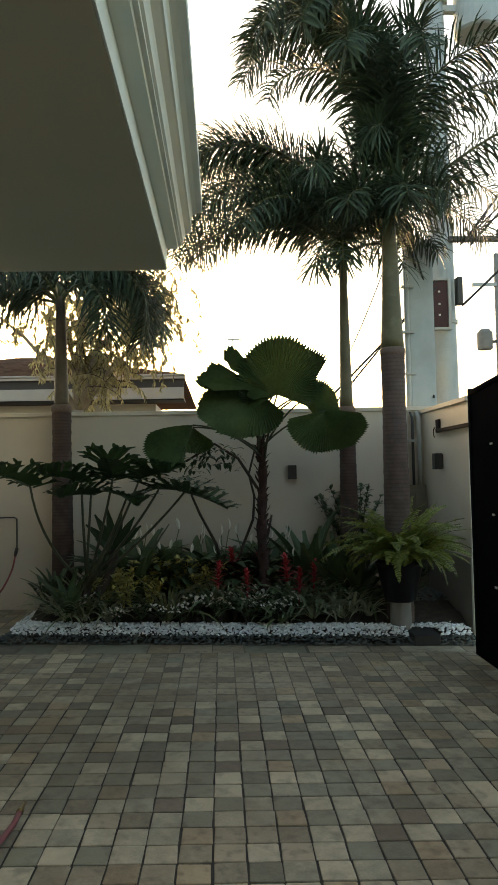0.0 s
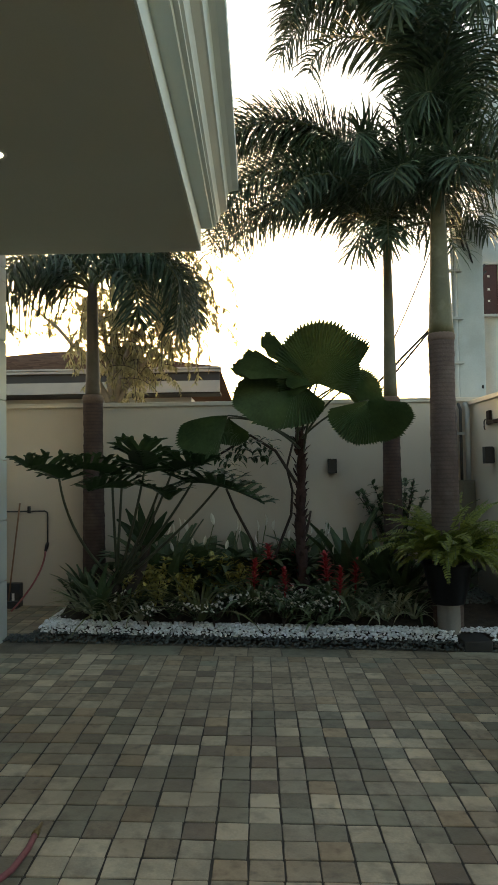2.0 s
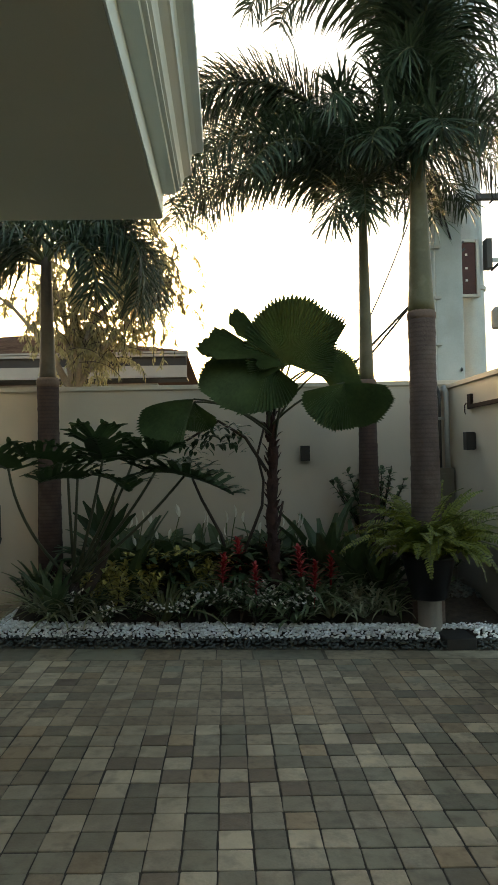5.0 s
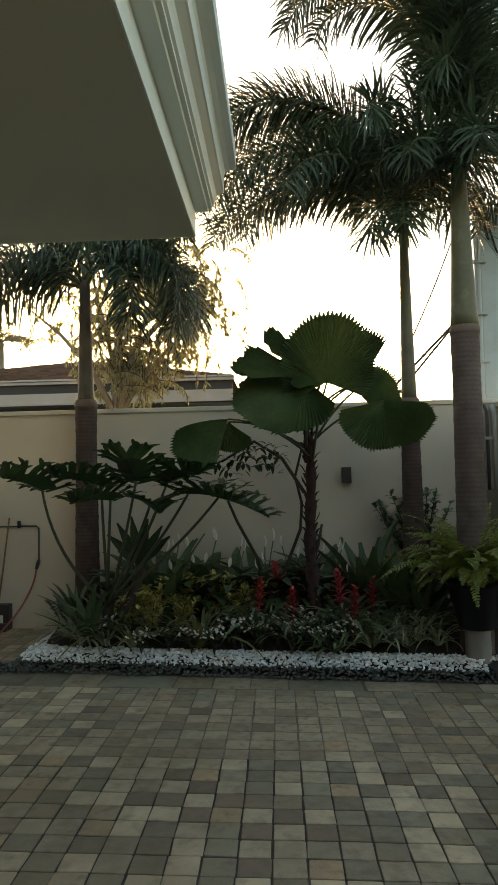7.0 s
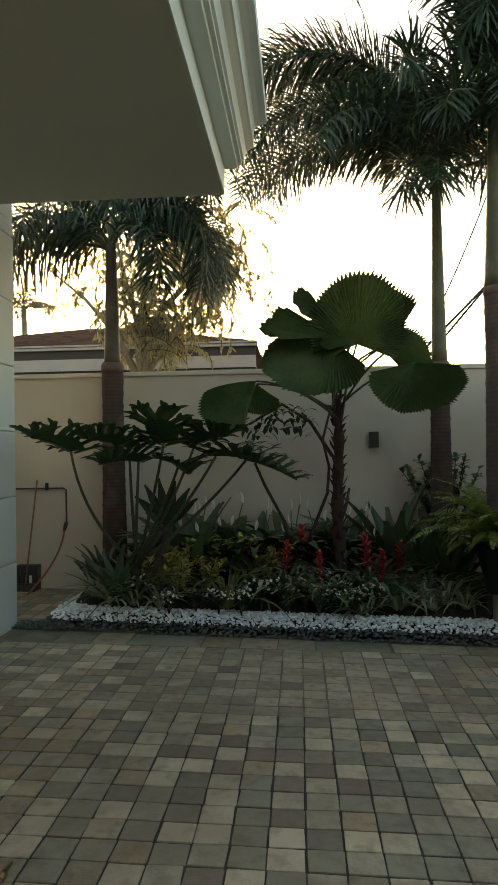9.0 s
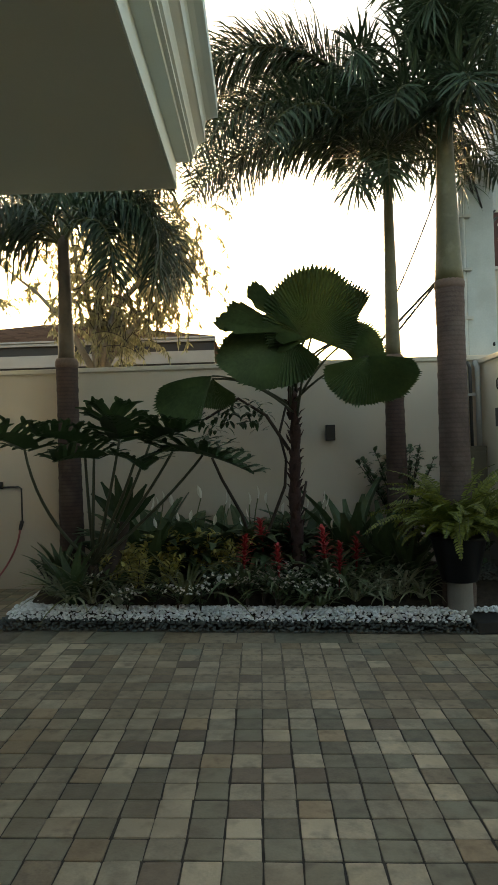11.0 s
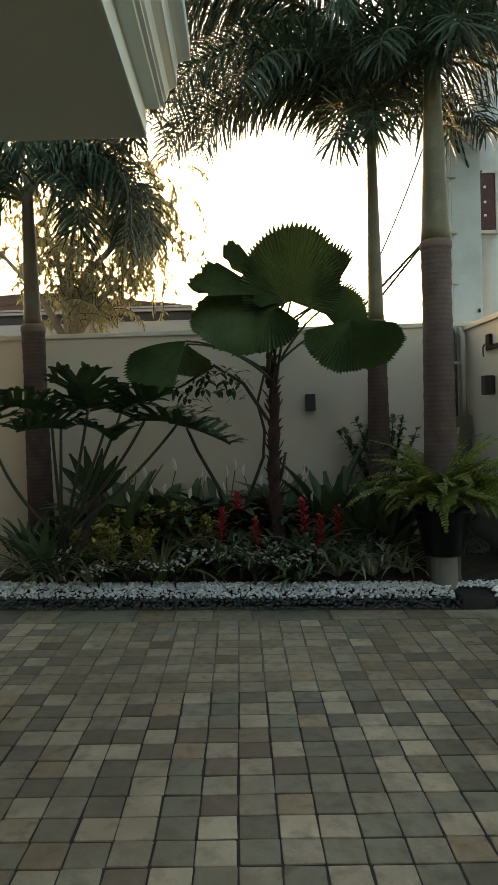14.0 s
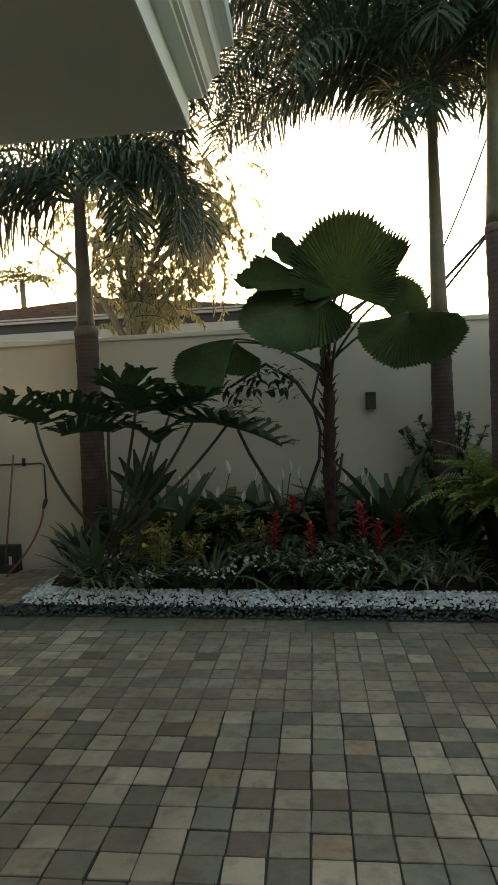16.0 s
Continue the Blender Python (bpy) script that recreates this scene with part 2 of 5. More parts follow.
PIPE = mat("conduit_grey", (0.42, 0.43, 0.40), 0.5, vary=0.12, scale=5, fine=50, bump=0.05)
PIPE_DARK = mat("dark_pipe", (0.05, 0.047, 0.04), 0.55, vary=0.25, scale=5, fine=50, bump=0.1)
GREENBOX = mat("electrical_post_paint", (0.13, 0.115, 0.08), 0.75, vary=0.2, scale=4, fine=60, bump=0.2)
METER_RED = mat("meter_board_maroon", (0.060, 0.022, 0.020), 0.7, vary=0.3, scale=8, fine=60, bump=0.2)
CABLE = mat("cable_black", (0.015, 0.015, 0.015), 0.6, vary=0.2, scale=8, fine=40, bump=0.0)
ROOF = mat("roof_shingle", (0.115, 0.066, 0.046), 1.0, spec=0.05, vary=0.4, scale=3, fine=30, bump=0.5, island=True)
FASCIA = mat("fascia_brown", (0.035, 0.026, 0.021), 0.7, vary=0.2, scale=3, fine=40, bump=0.1)
WHITE_TRIM = mat("white_trim", (0.70, 0.68, 0.63), 0.7, vary=0.08, scale=3, fine=60, bump=0.1)
HOUSE_TRIM = mat("house_trim", (0.38, 0.32, 0.265), 0.7, vary=0.1, scale=2, fine=60, bump=0.1)
# for the added out-of-view walls; its grey sets how much light they bounce
UNSEEN_PAINT = mat("unseen_wall_paint", (0.44, 0.42, 0.38), 0.9, vary=0.06, scale=1.0, fine=100)
HOSE = mat("red_rubber_hose", (0.30, 0.09, 0.09), 0.5, vary=0.2, scale=10, fine=80, bump=0.1)
BRASS = mat("brass_nozzle", (0.35, 0.24, 0.10), 0.4, metal=0.8, vary=0.2, scale=10, fine=80, bump=0.1)
WOOD_STICK = mat("wooden_stick", (0.24, 0.13, 0.075), 0.7, vary=0.2, scale=8, fine=60, bump=0.2)
PLASTIC_DARK = mat("dark_plastic", (0.03, 0.03, 0.03), 0.5, vary=0.2, scale=8, fine=50, bump=0.1)
FAR_FROND = mat("far_palm_leaf", (0.11, 0.10, 0.04), 0.6, vary=0.4, scale=2, fine=10, bump=0.0, island=True, translucent=0.3)


LAMP_GLOW = bpy.data.materials.new("downlight_glow")
LAMP_GLOW.use_nodes = True
LAMP_GLOW.node_tree.nodes["Principled BSDF"].inputs["Emission Color"].default_value = (1.0, 0.86, 0.66, 1)
LAMP_GLOW.node_tree.nodes["Principled BSDF"].inputs["Emission Strength"].default_value = 4.0


# ---- mesh helpers ----
def fz(x):
    """Height of the driveway, which falls towards the gate."""
    return -0.025 * x


def thing(name, loc, label, category, group="", kind=""):
    ob = new(name)
    ob.location = loc
    ob.empty_display_size = 0.1
    return tagged(ob, label, category, group, kind)


def finish(bm, name, material, smooth=False):
    me = bpy.data.meshes.new(name)
    bm.to_mesh(me)
    bm.free()
    for m in (material if isinstance(material, (list, tuple)) else [material]):
        me.materials.append(m)
    if smooth:
        me.polygons.foreach_set("use_smooth", [True] * len(me.polygons))
    return me


def part(name, bm, material, parent, label="", smooth=False):
    ob = new(name, finish(bm, name, material, smooth))
    if parent:
        ob.parent = parent
    return tagged(ob, label)


def box(bm, x0, x1, y0, y1, z0, z1, bevel=0.0, mi=0):
    vs = [bm.verts.new((x, y, z)) for z in (z0, z1) for y in (y0, y1) for x in (x0, x1)]
    fs = [bm.faces.new([vs[i] for i in f]) for f in ((0, 2, 3, 1), (4, 5, 7, 6), (0, 1, 5, 4), (2, 6, 7, 3), (0, 4, 6, 2), (1, 3, 7, 5))]
    for f in fs:
        f.material_index = mi
    if bevel:
        es = list({e for f in fs for e in f.edges})
        bmesh.ops.bevel(bm, geom=es, offset=bevel, segments=2, affect='EDGES', profile=0.6)
    return bm


def tube(bm, pts, radii, n=8, cap=True):
    pts = [Vector(p) for p in pts]
    if not isinstance(radii, (list, tuple)):
        radii = [radii] * len(pts)
    rings = []
    ref = None
    for i, p in enumerate(pts):
        d = (pts[min(i + 1, len(pts) - 1)] - pts[max(i - 1, 0)]).normalized()
        if ref is None:
            ref = Vector((1, 0, 0)) if abs(d.x) < 0.8 else Vector((0, 1, 0))
        u = (ref - d * ref.dot(d)).normalized()
        ref = u
        v = d.cross(u)
        rings.append([bm.verts.new(p + (u * math.cos(a) + v * math.sin(a)) * radii[i]) for a in [2 * math.pi * k / n for k in range(n)]])
    for a, b in zip(rings, rings[1:]):
        for k in range(n):
            bm.faces.new((a[k], a[(k + 1) % n], b[(k + 1) % n], b[k]))
    if cap:
        bm.faces.new(rings[0][::-1])
        bm.faces.new(rings[-1])
    return bm


def lathe(bm, profile, n=24, centre=(0, 0)):
    rings = [[bm.verts.new((centre[0] + r * math.cos(2 * math.pi * k / n), centre[1] + r * math.sin(2 * math.pi * k / n), z)) for k in range(n)] for r, z in profile]
    for a, b in zip(rings, rings[1:]):
        for k in range(n):
            bm.faces.new((a[k], a[(k + 1) % n], b[(k + 1) % n], b[k]))
    bm.faces.new(rings[0][::-1])
    bm.faces.new(rings[-1])
    return bm


def bez(p0, p1, p2, n=8):
    p0, p1, p2 = Vector(p0), Vector(p1), Vector(p2)
    return [p0 * (1 - t) ** 2 + p1 * 2 * t * (1 - t) + p2 * t * t for t in [k / n for k in range(n + 1)]]


def blade(bm, pts, width, up, fold=0.25, tip=0.1, base=0.5):
    """A leaf: a strip along pts, widest in its middle, creased along the midrib."""
    pts = [Vector(p) for p in pts]
    up = Vector(up)
    last = None
    n = len(pts) - 1
    for i, p in enumerate(pts):
        d = (pts[min(i + 1, n)] - pts[max(i - 1, 0)]).normalized()
        side = d.cross(up)
        side = side.normalized() if side.length > 1e-4 else Vector((1, 0, 0))
        nor = side.cross(d)
        t = i / n
        w = width * 0.5 * (base + (1 - base) * min(1, t / 0.35)) * (1 if t < 0.5 else max(tip, 1 - ((t - 0.5) / 0.5) ** 1.6))
        row = [bm.verts.new(p - side * w + nor * w * fold), bm.verts.new(p), bm.verts.new(p + side * w + nor * w * fold)]
        if last:
            bm.faces.new((last[0], last[1], row[1], row[0]))
            bm.faces.new((last[1], last[2], row[2], row[1]))
        last = row


def polar(az, el):
    """Direction from azimuth (0 is away along y, 90 is along x) and elevation in degrees."""
    a, e = radians(az), radians(el)
    return Vector((math.sin(a) * math.cos(e), math.cos(a) * math.cos(e), math.sin(e)))


# ---- the large structure ----
BACK_Y, WALL_TOP, RIGHT_X = 4.95, 2.45, 2.43
END_Y = 3.28


def slab(name, x0, x1, y0, y1, z0, z1, material, label, category, bevel=0.0):
    ob = part(name, box(bmesh.new(), x0, x1, y0, y1, z0, z1, bevel), material, None)
    return tagged(ob, label, category, kind="structure")


g = bmesh.new()
vs = [g.verts.new(v) for v in ((-400, -400, -0.32), (400, -400, -0.32), (400, 400, -0.32), (-400, 400, -0.32))]
g.faces.new(vs)
tagged(part("ground", g, GROUND, None), "bare earth ground reaching to the horizon", "ground", kind="structure")

JOINT_Y = 1.5                                  # past this course the joints are filled flush with sand
g = bmesh.new()
for y0, y1, drop, mi in ((-9.0, JOINT_Y, 0.0062, 0), (JOINT_Y, 4.95, 0.0022, 1)):
    ends = [[g.verts.new((x, y, fz(x) - d)) for x in (-7.0, 2.75)] for y, d in ((y0, drop), (y1, drop), (y1, 0.2), (y0, 0.2))]
    for k in range(4):
        a, b = ends[k], ends[(k + 1) % 4]
        g.faces.new((a[0], a[1], b[1], b[0])).material_index = mi
floor = tagged(part("floor", g, [GROUT, JOINT_SAND], None), "driveway of small square slate tiles in mixed tones", "floor", kind="structure")

slab("wall_north", -7.0, RIGHT_X + 0.2, BACK_Y, BACK_Y + 0.15, -0.25, WALL_TOP - 0.05, PLASTER, "plastered garden wall painted greyish beige", "wall")
slab("wall_coping_north", -7.0, RIGHT_X + 0.22, BACK_Y - 0.03, BACK_Y + 0.18, WALL_TOP - 0.05, WALL_TOP, COPING, "painted coping along the top of the garden wall", "coping", 0.008)
slab("wall_east", RIGHT_X, RIGHT_X + 0.2, END_Y, BACK_Y - 0.002, -0.25, 2.35, PLASTER_LIGHT, "plastered cream side wall beside the gate", "wall")
slab("wall_coping_east", RIGHT_X - 0.03, RIGHT_X + 0.23, END_Y - 0.03, BACK_Y - 0.034, 2.35, 2.40, COPING, "painted coping on the side wall", "coping", 0.008)
slab("plinth_east", RIGHT_X - 0.015, RIGHT_X - 0.0005, END_Y + 0.01, BACK_Y - 0.004, -0.2, 0.76, PLINTH, "darker painted dado at the foot of the side wall", "plinth", 0.004)
# four walls out of view, added to close the drive in and hold back light
slab("unseen_wall_south", -7.0, 2.75, -9.2, -9.0, -0.3, 5.5, UNSEEN_PAINT, "unseen plain wall added behind the camera to block light", "wall")
slab("unseen_wall_west", -4.7, -4.5, 3.4, BACK_Y - 0.002, -0.3, 3.6, UNSEEN_PAINT, "unseen plain wall added beside the carport to block light", "wall")
slab("unseen_wall_left", -7.2, -7.0, -9.2, BACK_Y + 0.15, -0.3, 3.6, UNSEEN_PAINT, "unseen plain wall added beside the carport to block light", "wall")
slab("unseen_wall_street", 2.6, 2.8, -9.2, -1.2, -0.3, 2.4, PLASTER_LIGHT, "unseen plastered wall added past the gate", "wall")

# carport roof: flat ceiling and the moulded cornice round its edge
CX, CY, CZ = -0.57, 2.90, 3.61
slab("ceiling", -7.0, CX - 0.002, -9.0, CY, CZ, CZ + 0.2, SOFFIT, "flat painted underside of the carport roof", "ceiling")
PROFILE = [(0.0, 0.0), (0.012, 0.0), (0.012, 0.205), (0.115, 0.205), (0.122, 0.225), (0.150, 0.228), (0.150, 0.255), (0.168, 0.262),
           (0.178, 0.300), (0.190, 0.335), (0.235, 0.362), (0.248, 0.366), (0.248, 0.430), (0.250, 0.490), (0.262, 0.530), (0.300, 0.545), (0.352, 0.552), (0.352, 0.70), (0.0, 0.70)]
g = bmesh.new()
rows = [[g.verts.new((CX + a, y, CZ + b)) for a, b in PROFILE] for y in (-9.0, CY)]
for k in range(len(PROFILE)):
    k2 = (k + 1) % len(PROFILE)
    g.faces.new((rows[0][k], rows[0][k2], rows[1][k2], rows[1][k]))
g.faces.new(rows[0][::-1])
g.faces.new(rows[1])
bmesh.ops.recalc_face_normals(g, faces=g.faces[:])
tagged(part("cornice", g, CORNICE, None), "white moulded cornice along the carport roof edge", "cornice", kind="structure")
slab("roof_slab", -7.0, CX - 0.002, -9.0, CY, CZ + 0.205, CZ + 0.7, CORNICE, "white painted carport roof slab", "roof")

dl = thing("ceiling_downlight", (-1.675, 0.90, CZ), "small round recessed ceiling downlight, switched on", "ceiling light")
b = bmesh.new()
for r0, r1, z0, z1 in ((0.075, 0.072, 0.0, -0.006), (0.072, 0.054, -0.006, -0.006), (0.054, 0.050, -0.006, -0.001)):
    ra = [b.verts.new((r0 * math.cos(a), r0 * math.sin(a), z0)) for a in [math.pi * k / 16 for k in range(32)]]
    rb = [b.verts.new((r1 * math.cos(a), r1 * math.sin(a), z1)) for a in [math.pi * k / 16 for k in range(32)]]
    for k in range(32):
        b.faces.new((ra[k], ra[(k + 1) % 32], rb[(k + 1) % 32], rb[k]))
part("trim_ring", b, WHITE_TRIM, dl, "white metal trim ring", smooth=True)
part("lens", lathe(bmesh.new(), [(0.052, -0.0035), (0.052, -0.001)], 28), LAMP_GLOW, dl, "glowing frosted lens")

# rusticated carport column: each course is a block with a recessed joint
col = tagged(new("column"), "white rusticated carport column of stacked blocks", "column", kind="structure")
col.location = (-2.95, 2.89, 0.06)
BLOCK = 0.573
core = box(bmesh.new(), -0.43, 0.43, -0.43, 0.43, -0.15, 3.55)
part("core", core, COLUMN, col)
part("upper_shaft", box(bmesh.new(), -0.455, 0.455, 0.016, 0.455, 3.552, 4.24), COLUMN, col)
zs = [-0.1, 0.56, 1.13, 1.70, 2.27, 2.84, 3.41, 3.548]
bl = finish(box(bmesh.new(), -0.46, 0.46, -0.46, 0.46, 0.005, BLOCK - 0.005, 0.012), "block", COLUMN)
for k in range(len(zs) - 1):
    h = zs[k + 1] - zs[k]
    b = new("block", bl if abs(h - 0.57) < 0.01 else finish(box(bmesh.new(), -0.46, 0.46, -0.46, 0.46, 0.005, h - 0.005, 0.012), "block", COLUMN))
    b.parent = col
    b.location = (0, 0, zs[k])


# ---- the gate ----
def build_gate():
    gt = thing("gate", (2.23, 2.72, fz(2.2)), "black painted steel gate leaf standing open along the drive", "gate")
    L = 3.4
    part("panel", box(bmesh.new(), 0.012, 0.03, -L + 0.05, -0.05, 0.1, 2.38), BLACK_STEEL, gt)
    part("stile", box(bmesh.new(), 0.0, 0.05, -0.06, 0.0, 0.012, 2.46, 0.005), BLACK_STEEL, gt)
    part("stile", box(bmesh.new(), 0.0, 0.05, -L, -L + 0.06, 0.012, 2.62, 0.005), BLACK_STEEL, gt)
    part("bottom_rail", box(bmesh.new(), 0.0, 0.05, -L + 0.06, -0.06, 0.012, 0.12, 0.005), BLACK_STEEL, gt)
    top = bmesh.new()
    tube(top, [(0.025, -0.03 - s * (L - 0.06), 2.42 + 0.17 * math.sin(s * math.pi / 2)) for s in [k / 12 for k in range(13)]], 0.03, 8)
    part("top_rail", top, BLACK_STEEL, gt, smooth=True)
    part("arched_infill", box(bmesh.new(), 0.014, 0.028, -L + 0.06, -0.06, 2.38, 2.44), BLACK_STEEL, gt)
    rv = finish(box(bmesh.new(), -0.009, 0.009, -0.026, 0.026, 0.0, 0.007, 0.002), "rivet", RIVET)
    for zz in (0.70, 1.32, 1.93):
        for yy in (-0.51, -1.15, -1.8, -2.4):
            r = new("rivet", rv)
            r.parent = gt
            r.matrix_local = pose(0.012, yy, zz, 0, -90, 0)
    for zz in (0.35, 1.18, 2.1):
        hb = bmesh.new()
        tube(hb, [(0.025, 0.012, zz - 0.04), (0.025, 0.012, zz + 0.04)], 0.014, 8)
        part("hinge", hb, BLACK_STEEL, gt, smooth=True)


build_gate()


def build_latch():
    la = thing("gate_stay_bracket", (2.43, 4.2, 2.1), "dark iron gate stay bolted to the side wall", "bracket")
    part("plate", box(bmesh.new(), -0.03, 0.0, -0.05, 0.05, -0.02, 0.13, 0.004), IRON, la)
    part("arm", box(bmesh.new(), -0.05, -0.02, -1.15, 0.0, -0.02, 0.02, 0.004), IRON, la)
    h = bmesh.new()
    tube(h, [(-0.035, 0.06, 0.04), (-0.04, 0.09, 0.02), (-0.04, 0.09, -0.05), (-0.04, 0.07, -0.07)], 0.007, 6)
    part("hook", h, IRON, la, smooth=True)


build_latch()


def wall_lamp(x, y, z, w, d, h, facing):
    lp = thing("wall_lamp", (x, y, z), "small dark box-shaped wall lamp, unlit", "wall lamp", "garden wall lamps")
    if facing == "south":
        part("housing", box(bmesh.new(), -w / 2, w / 2, -d, -0.012, -h / 2, h / 2, 0.004), BRONZE, lp)
        part("back_plate", box(bmesh.new(), -w / 2 + 0.01, w / 2 - 0.01, -0.011, 0.0, -h / 2 + 0.01, h / 2 - 0.01), BRONZE, lp)
        part("diffuser", box(bmesh.new(), -w / 2 + 0.012, w / 2 - 0.012, -d + 0.012, -0.02, -h / 2 - 0.003, -h / 2 - 0.0005), WHITE_TRIM, lp, "small frosted glass opening")
    else:
        part("housing", box(bmesh.new(), -d, -0.012, -w / 2, w / 2, -h / 2, h / 2, 0.004), BRONZE, lp)
        part("back_plate", box(bmesh.new(), -0.011, 0.0, -w / 2 + 0.01, w / 2 - 0.01, -h / 2 + 0.01, h / 2 - 0.01), BRONZE, lp)
        part("diffuser", box(bmesh.new(), -d + 0.012, -0.02, -w / 2 + 0.012, w / 2 - 0.012, -h / 2 - 0.003, -h / 2 - 0.0005), WHITE_TRIM, lp, "small frosted glass opening")


wall_lamp(0.795, BACK_Y, 1.66, 0.10, 0.09, 0.17, "south")
wall_lamp(RIGHT_X, 4.14, 1.75, 0.10, 0.10, 0.18, "west")


# ---- the planting bed ----
def front_y(x):
    """The bed's front line, a little askew to the tiles."""
    return 3.13 - 0.035 * (x + 0.2)


def soil(x, y):
    """Height of the bed: a mound that rises towards the wall."""
    return fz(x) + 0.11 + 0.2 * min(1.0, max(0.0, (y - front_y(x) - 0.15) / 0.9))


BED_L, BED_R = -2.22, RIGHT_X - 0.02
g = bmesh.new()
NX, NY = 48, 20
grid = []
for j in range(NY + 1):
    row = []
    for i in range(NX + 1):
        x = BED_L + 0.12 + (BED_R - BED_L - 0.12) * i / NX
        y0 = front_y(x) + 0.1
        y = y0 + (BACK_Y - 0.004 - y0) * j / NY
        edge = min(1, j / 5, i / 5)
        zz = soil(x, y) - 0.05 * (1 - edge) + 0.04 * edge * noise.noise((x * 3, y * 3, 0)) - 0.02
        row.append(g.verts.new((x, y, zz)))
    grid.append(row)
for j in range(NY):
    for i in range(NX):
        g.faces.new((grid[j][i], grid[j][i + 1], grid[j + 1][i + 1], grid[j + 1][i]))
tagged(part("bed_soil", g, SOIL, None, smooth=True), "dark moist soil of the raised planting bed", "soil", kind="structure")


def pebbles(name, spots, material, label, size):
    """Many small rounded stones in one mesh."""
    t = bmesh.new()
    bmesh.ops.create_icosphere(t, subdivisions=2, radius=1)
    tv = np.array([v.co[:] for v in t.verts])
    tf = [[v.index for v in f.verts] for f in t.faces]
    t.free()
    rng = np.random.default_rng(5)
    V, Fc = [], []
    for k, (x, y, zz) in enumerate(spots):
        s = size * rng.uniform(0.7, 1.3)
        sc = np.array([s * rng.uniform(0.9, 1.35), s * rng.uniform(0.7, 1.0), s * rng.uniform(0.5, 0.75)])
        q = np.array(Euler((rng.uniform(-0.5, 0.5), rng.uniform(-0.5, 0.5), rng.uniform(0, 6.28))).to_matrix())
        v = (tv * (1 + rng.uniform(-0.035, 0.035, (len(tv), 1))) * sc) @ q.T + np.array([x, y, zz])
        b = k * len(tv)
        V.extend(v.tolist())
        Fc.extend([[b + i for i in f] for f in tf])
    me = bpy.data.meshes.new(name)
    me.from_pydata(V, [], Fc)
    me.materials.append(material)
    me.polygons.foreach_set("use_smooth", [True] * len(me.polygons))
    return tagged(new(name, me), label, "pebbles", kind="stuff")


rng = np.random.default_rng(2)
white, dark = [], []


def strew(out, x0, x1, d0, d1, height, dx=0.035, dy=0.030):
    """Stones packed side by side in loose staggered rows; d runs in from the bed's front line."""
    for j in range(max(1, round((d1 - d0) / dy))):
        for i in range(round((x1 - x0) / dx)):
            x = x0 + dx * (i + 0.5 * (j % 2)) + rng.uniform(-0.011, 0.011)
            d = d0 + dy * (j + 0.5) + rng.uniform(-0.009, 0.009)
            out.append((x, front_y(x) + d, fz(x) + height(d) + rng.uniform(0, 0.012)))


def bank(d):
    """The edge's slope: dark stones climb to the white ones, which flatten out behind."""
    return 0.008 + d * 0.72 if d < 0.09 else 0.070 + 0.05 * min(1.0, (d - 0.09) / 0.14)


strew(dark, BED_L, 1.76, 0.0, 0.095, bank, 0.033, 0.026)
strew(dark, 2.02, BED_R, 0.0, 0.095, bank, 0.033, 0.026)
strew(white, BED_L + 0.07, 1.36, 0.09, 0.41, bank)
strew(white, 1.36, 1.74, 0.09, 0.60, bank)
strew(white, 1.76, 2.08, 0.28, 0.88, bank)
strew(white, 2.06, BED_R - 0.03, 0.11, 0.90, bank)
strew(white, BED_L + 0.04, BED_L + 0.30, 0.15, 1.65, lambda d: 0.115)
strew(dark, BED_L - 0.05, BED_L + 0.06, 0.0, 1.7, lambda d: 0.035, 0.033, 0.028)
strew(dark, -2.48, -2.24, 0.0, 0.25, lambda d: 0.012, 0.034, 0.03)
for k in range(300):                          # loose stones lying on the others
    xx = rng.uniform(BED_L + 0.1, 1.70)
    d = rng.uniform(0.12, 0.40)
    white.append((xx, front_y(xx) + d, fz(xx) + bank(d) + 0.018))
for k in range(420):                          # dark gravel behind the pot
    xx, yy = rng.uniform(1.9, BED_R - 0.02), rng.uniform(3.95, 4.7)
    dark.append((xx, yy, soil(xx, yy) + 0.0))
pebbles("white_pebbles", white, PEB_W, "band of white river pebbles edging the bed", 0.0168)
pebbles("dark_pebbles", dark, PEB_B, "low sloping band of dark grey pebbles below the white ones", 0.0158)

# near-black slab stands in for a dark pit; its shade is in the colour
st = thing("stepping_slab", (1.89, 3.24, fz(1.89)), "near-black flat slab in place of a dark pit at the bed edge", "stone slab")
part("slab", box(bmesh.new(), -0.13, 0.13, -0.16, 0.16, 0.0, 0.10, 0.012), PIT_DARK, st)


# ---- palms ----
def frond_points(start, az, el, length, bend, n=14, sway=0.0, curl=1.25):
    pts = [Vector(start)]
    for k in range(n):
        s = (k + 0.5) / n
        pts.append(pts[-1] + polar(az + sway * s, el - bend * s ** curl) * (length / n))
    return pts


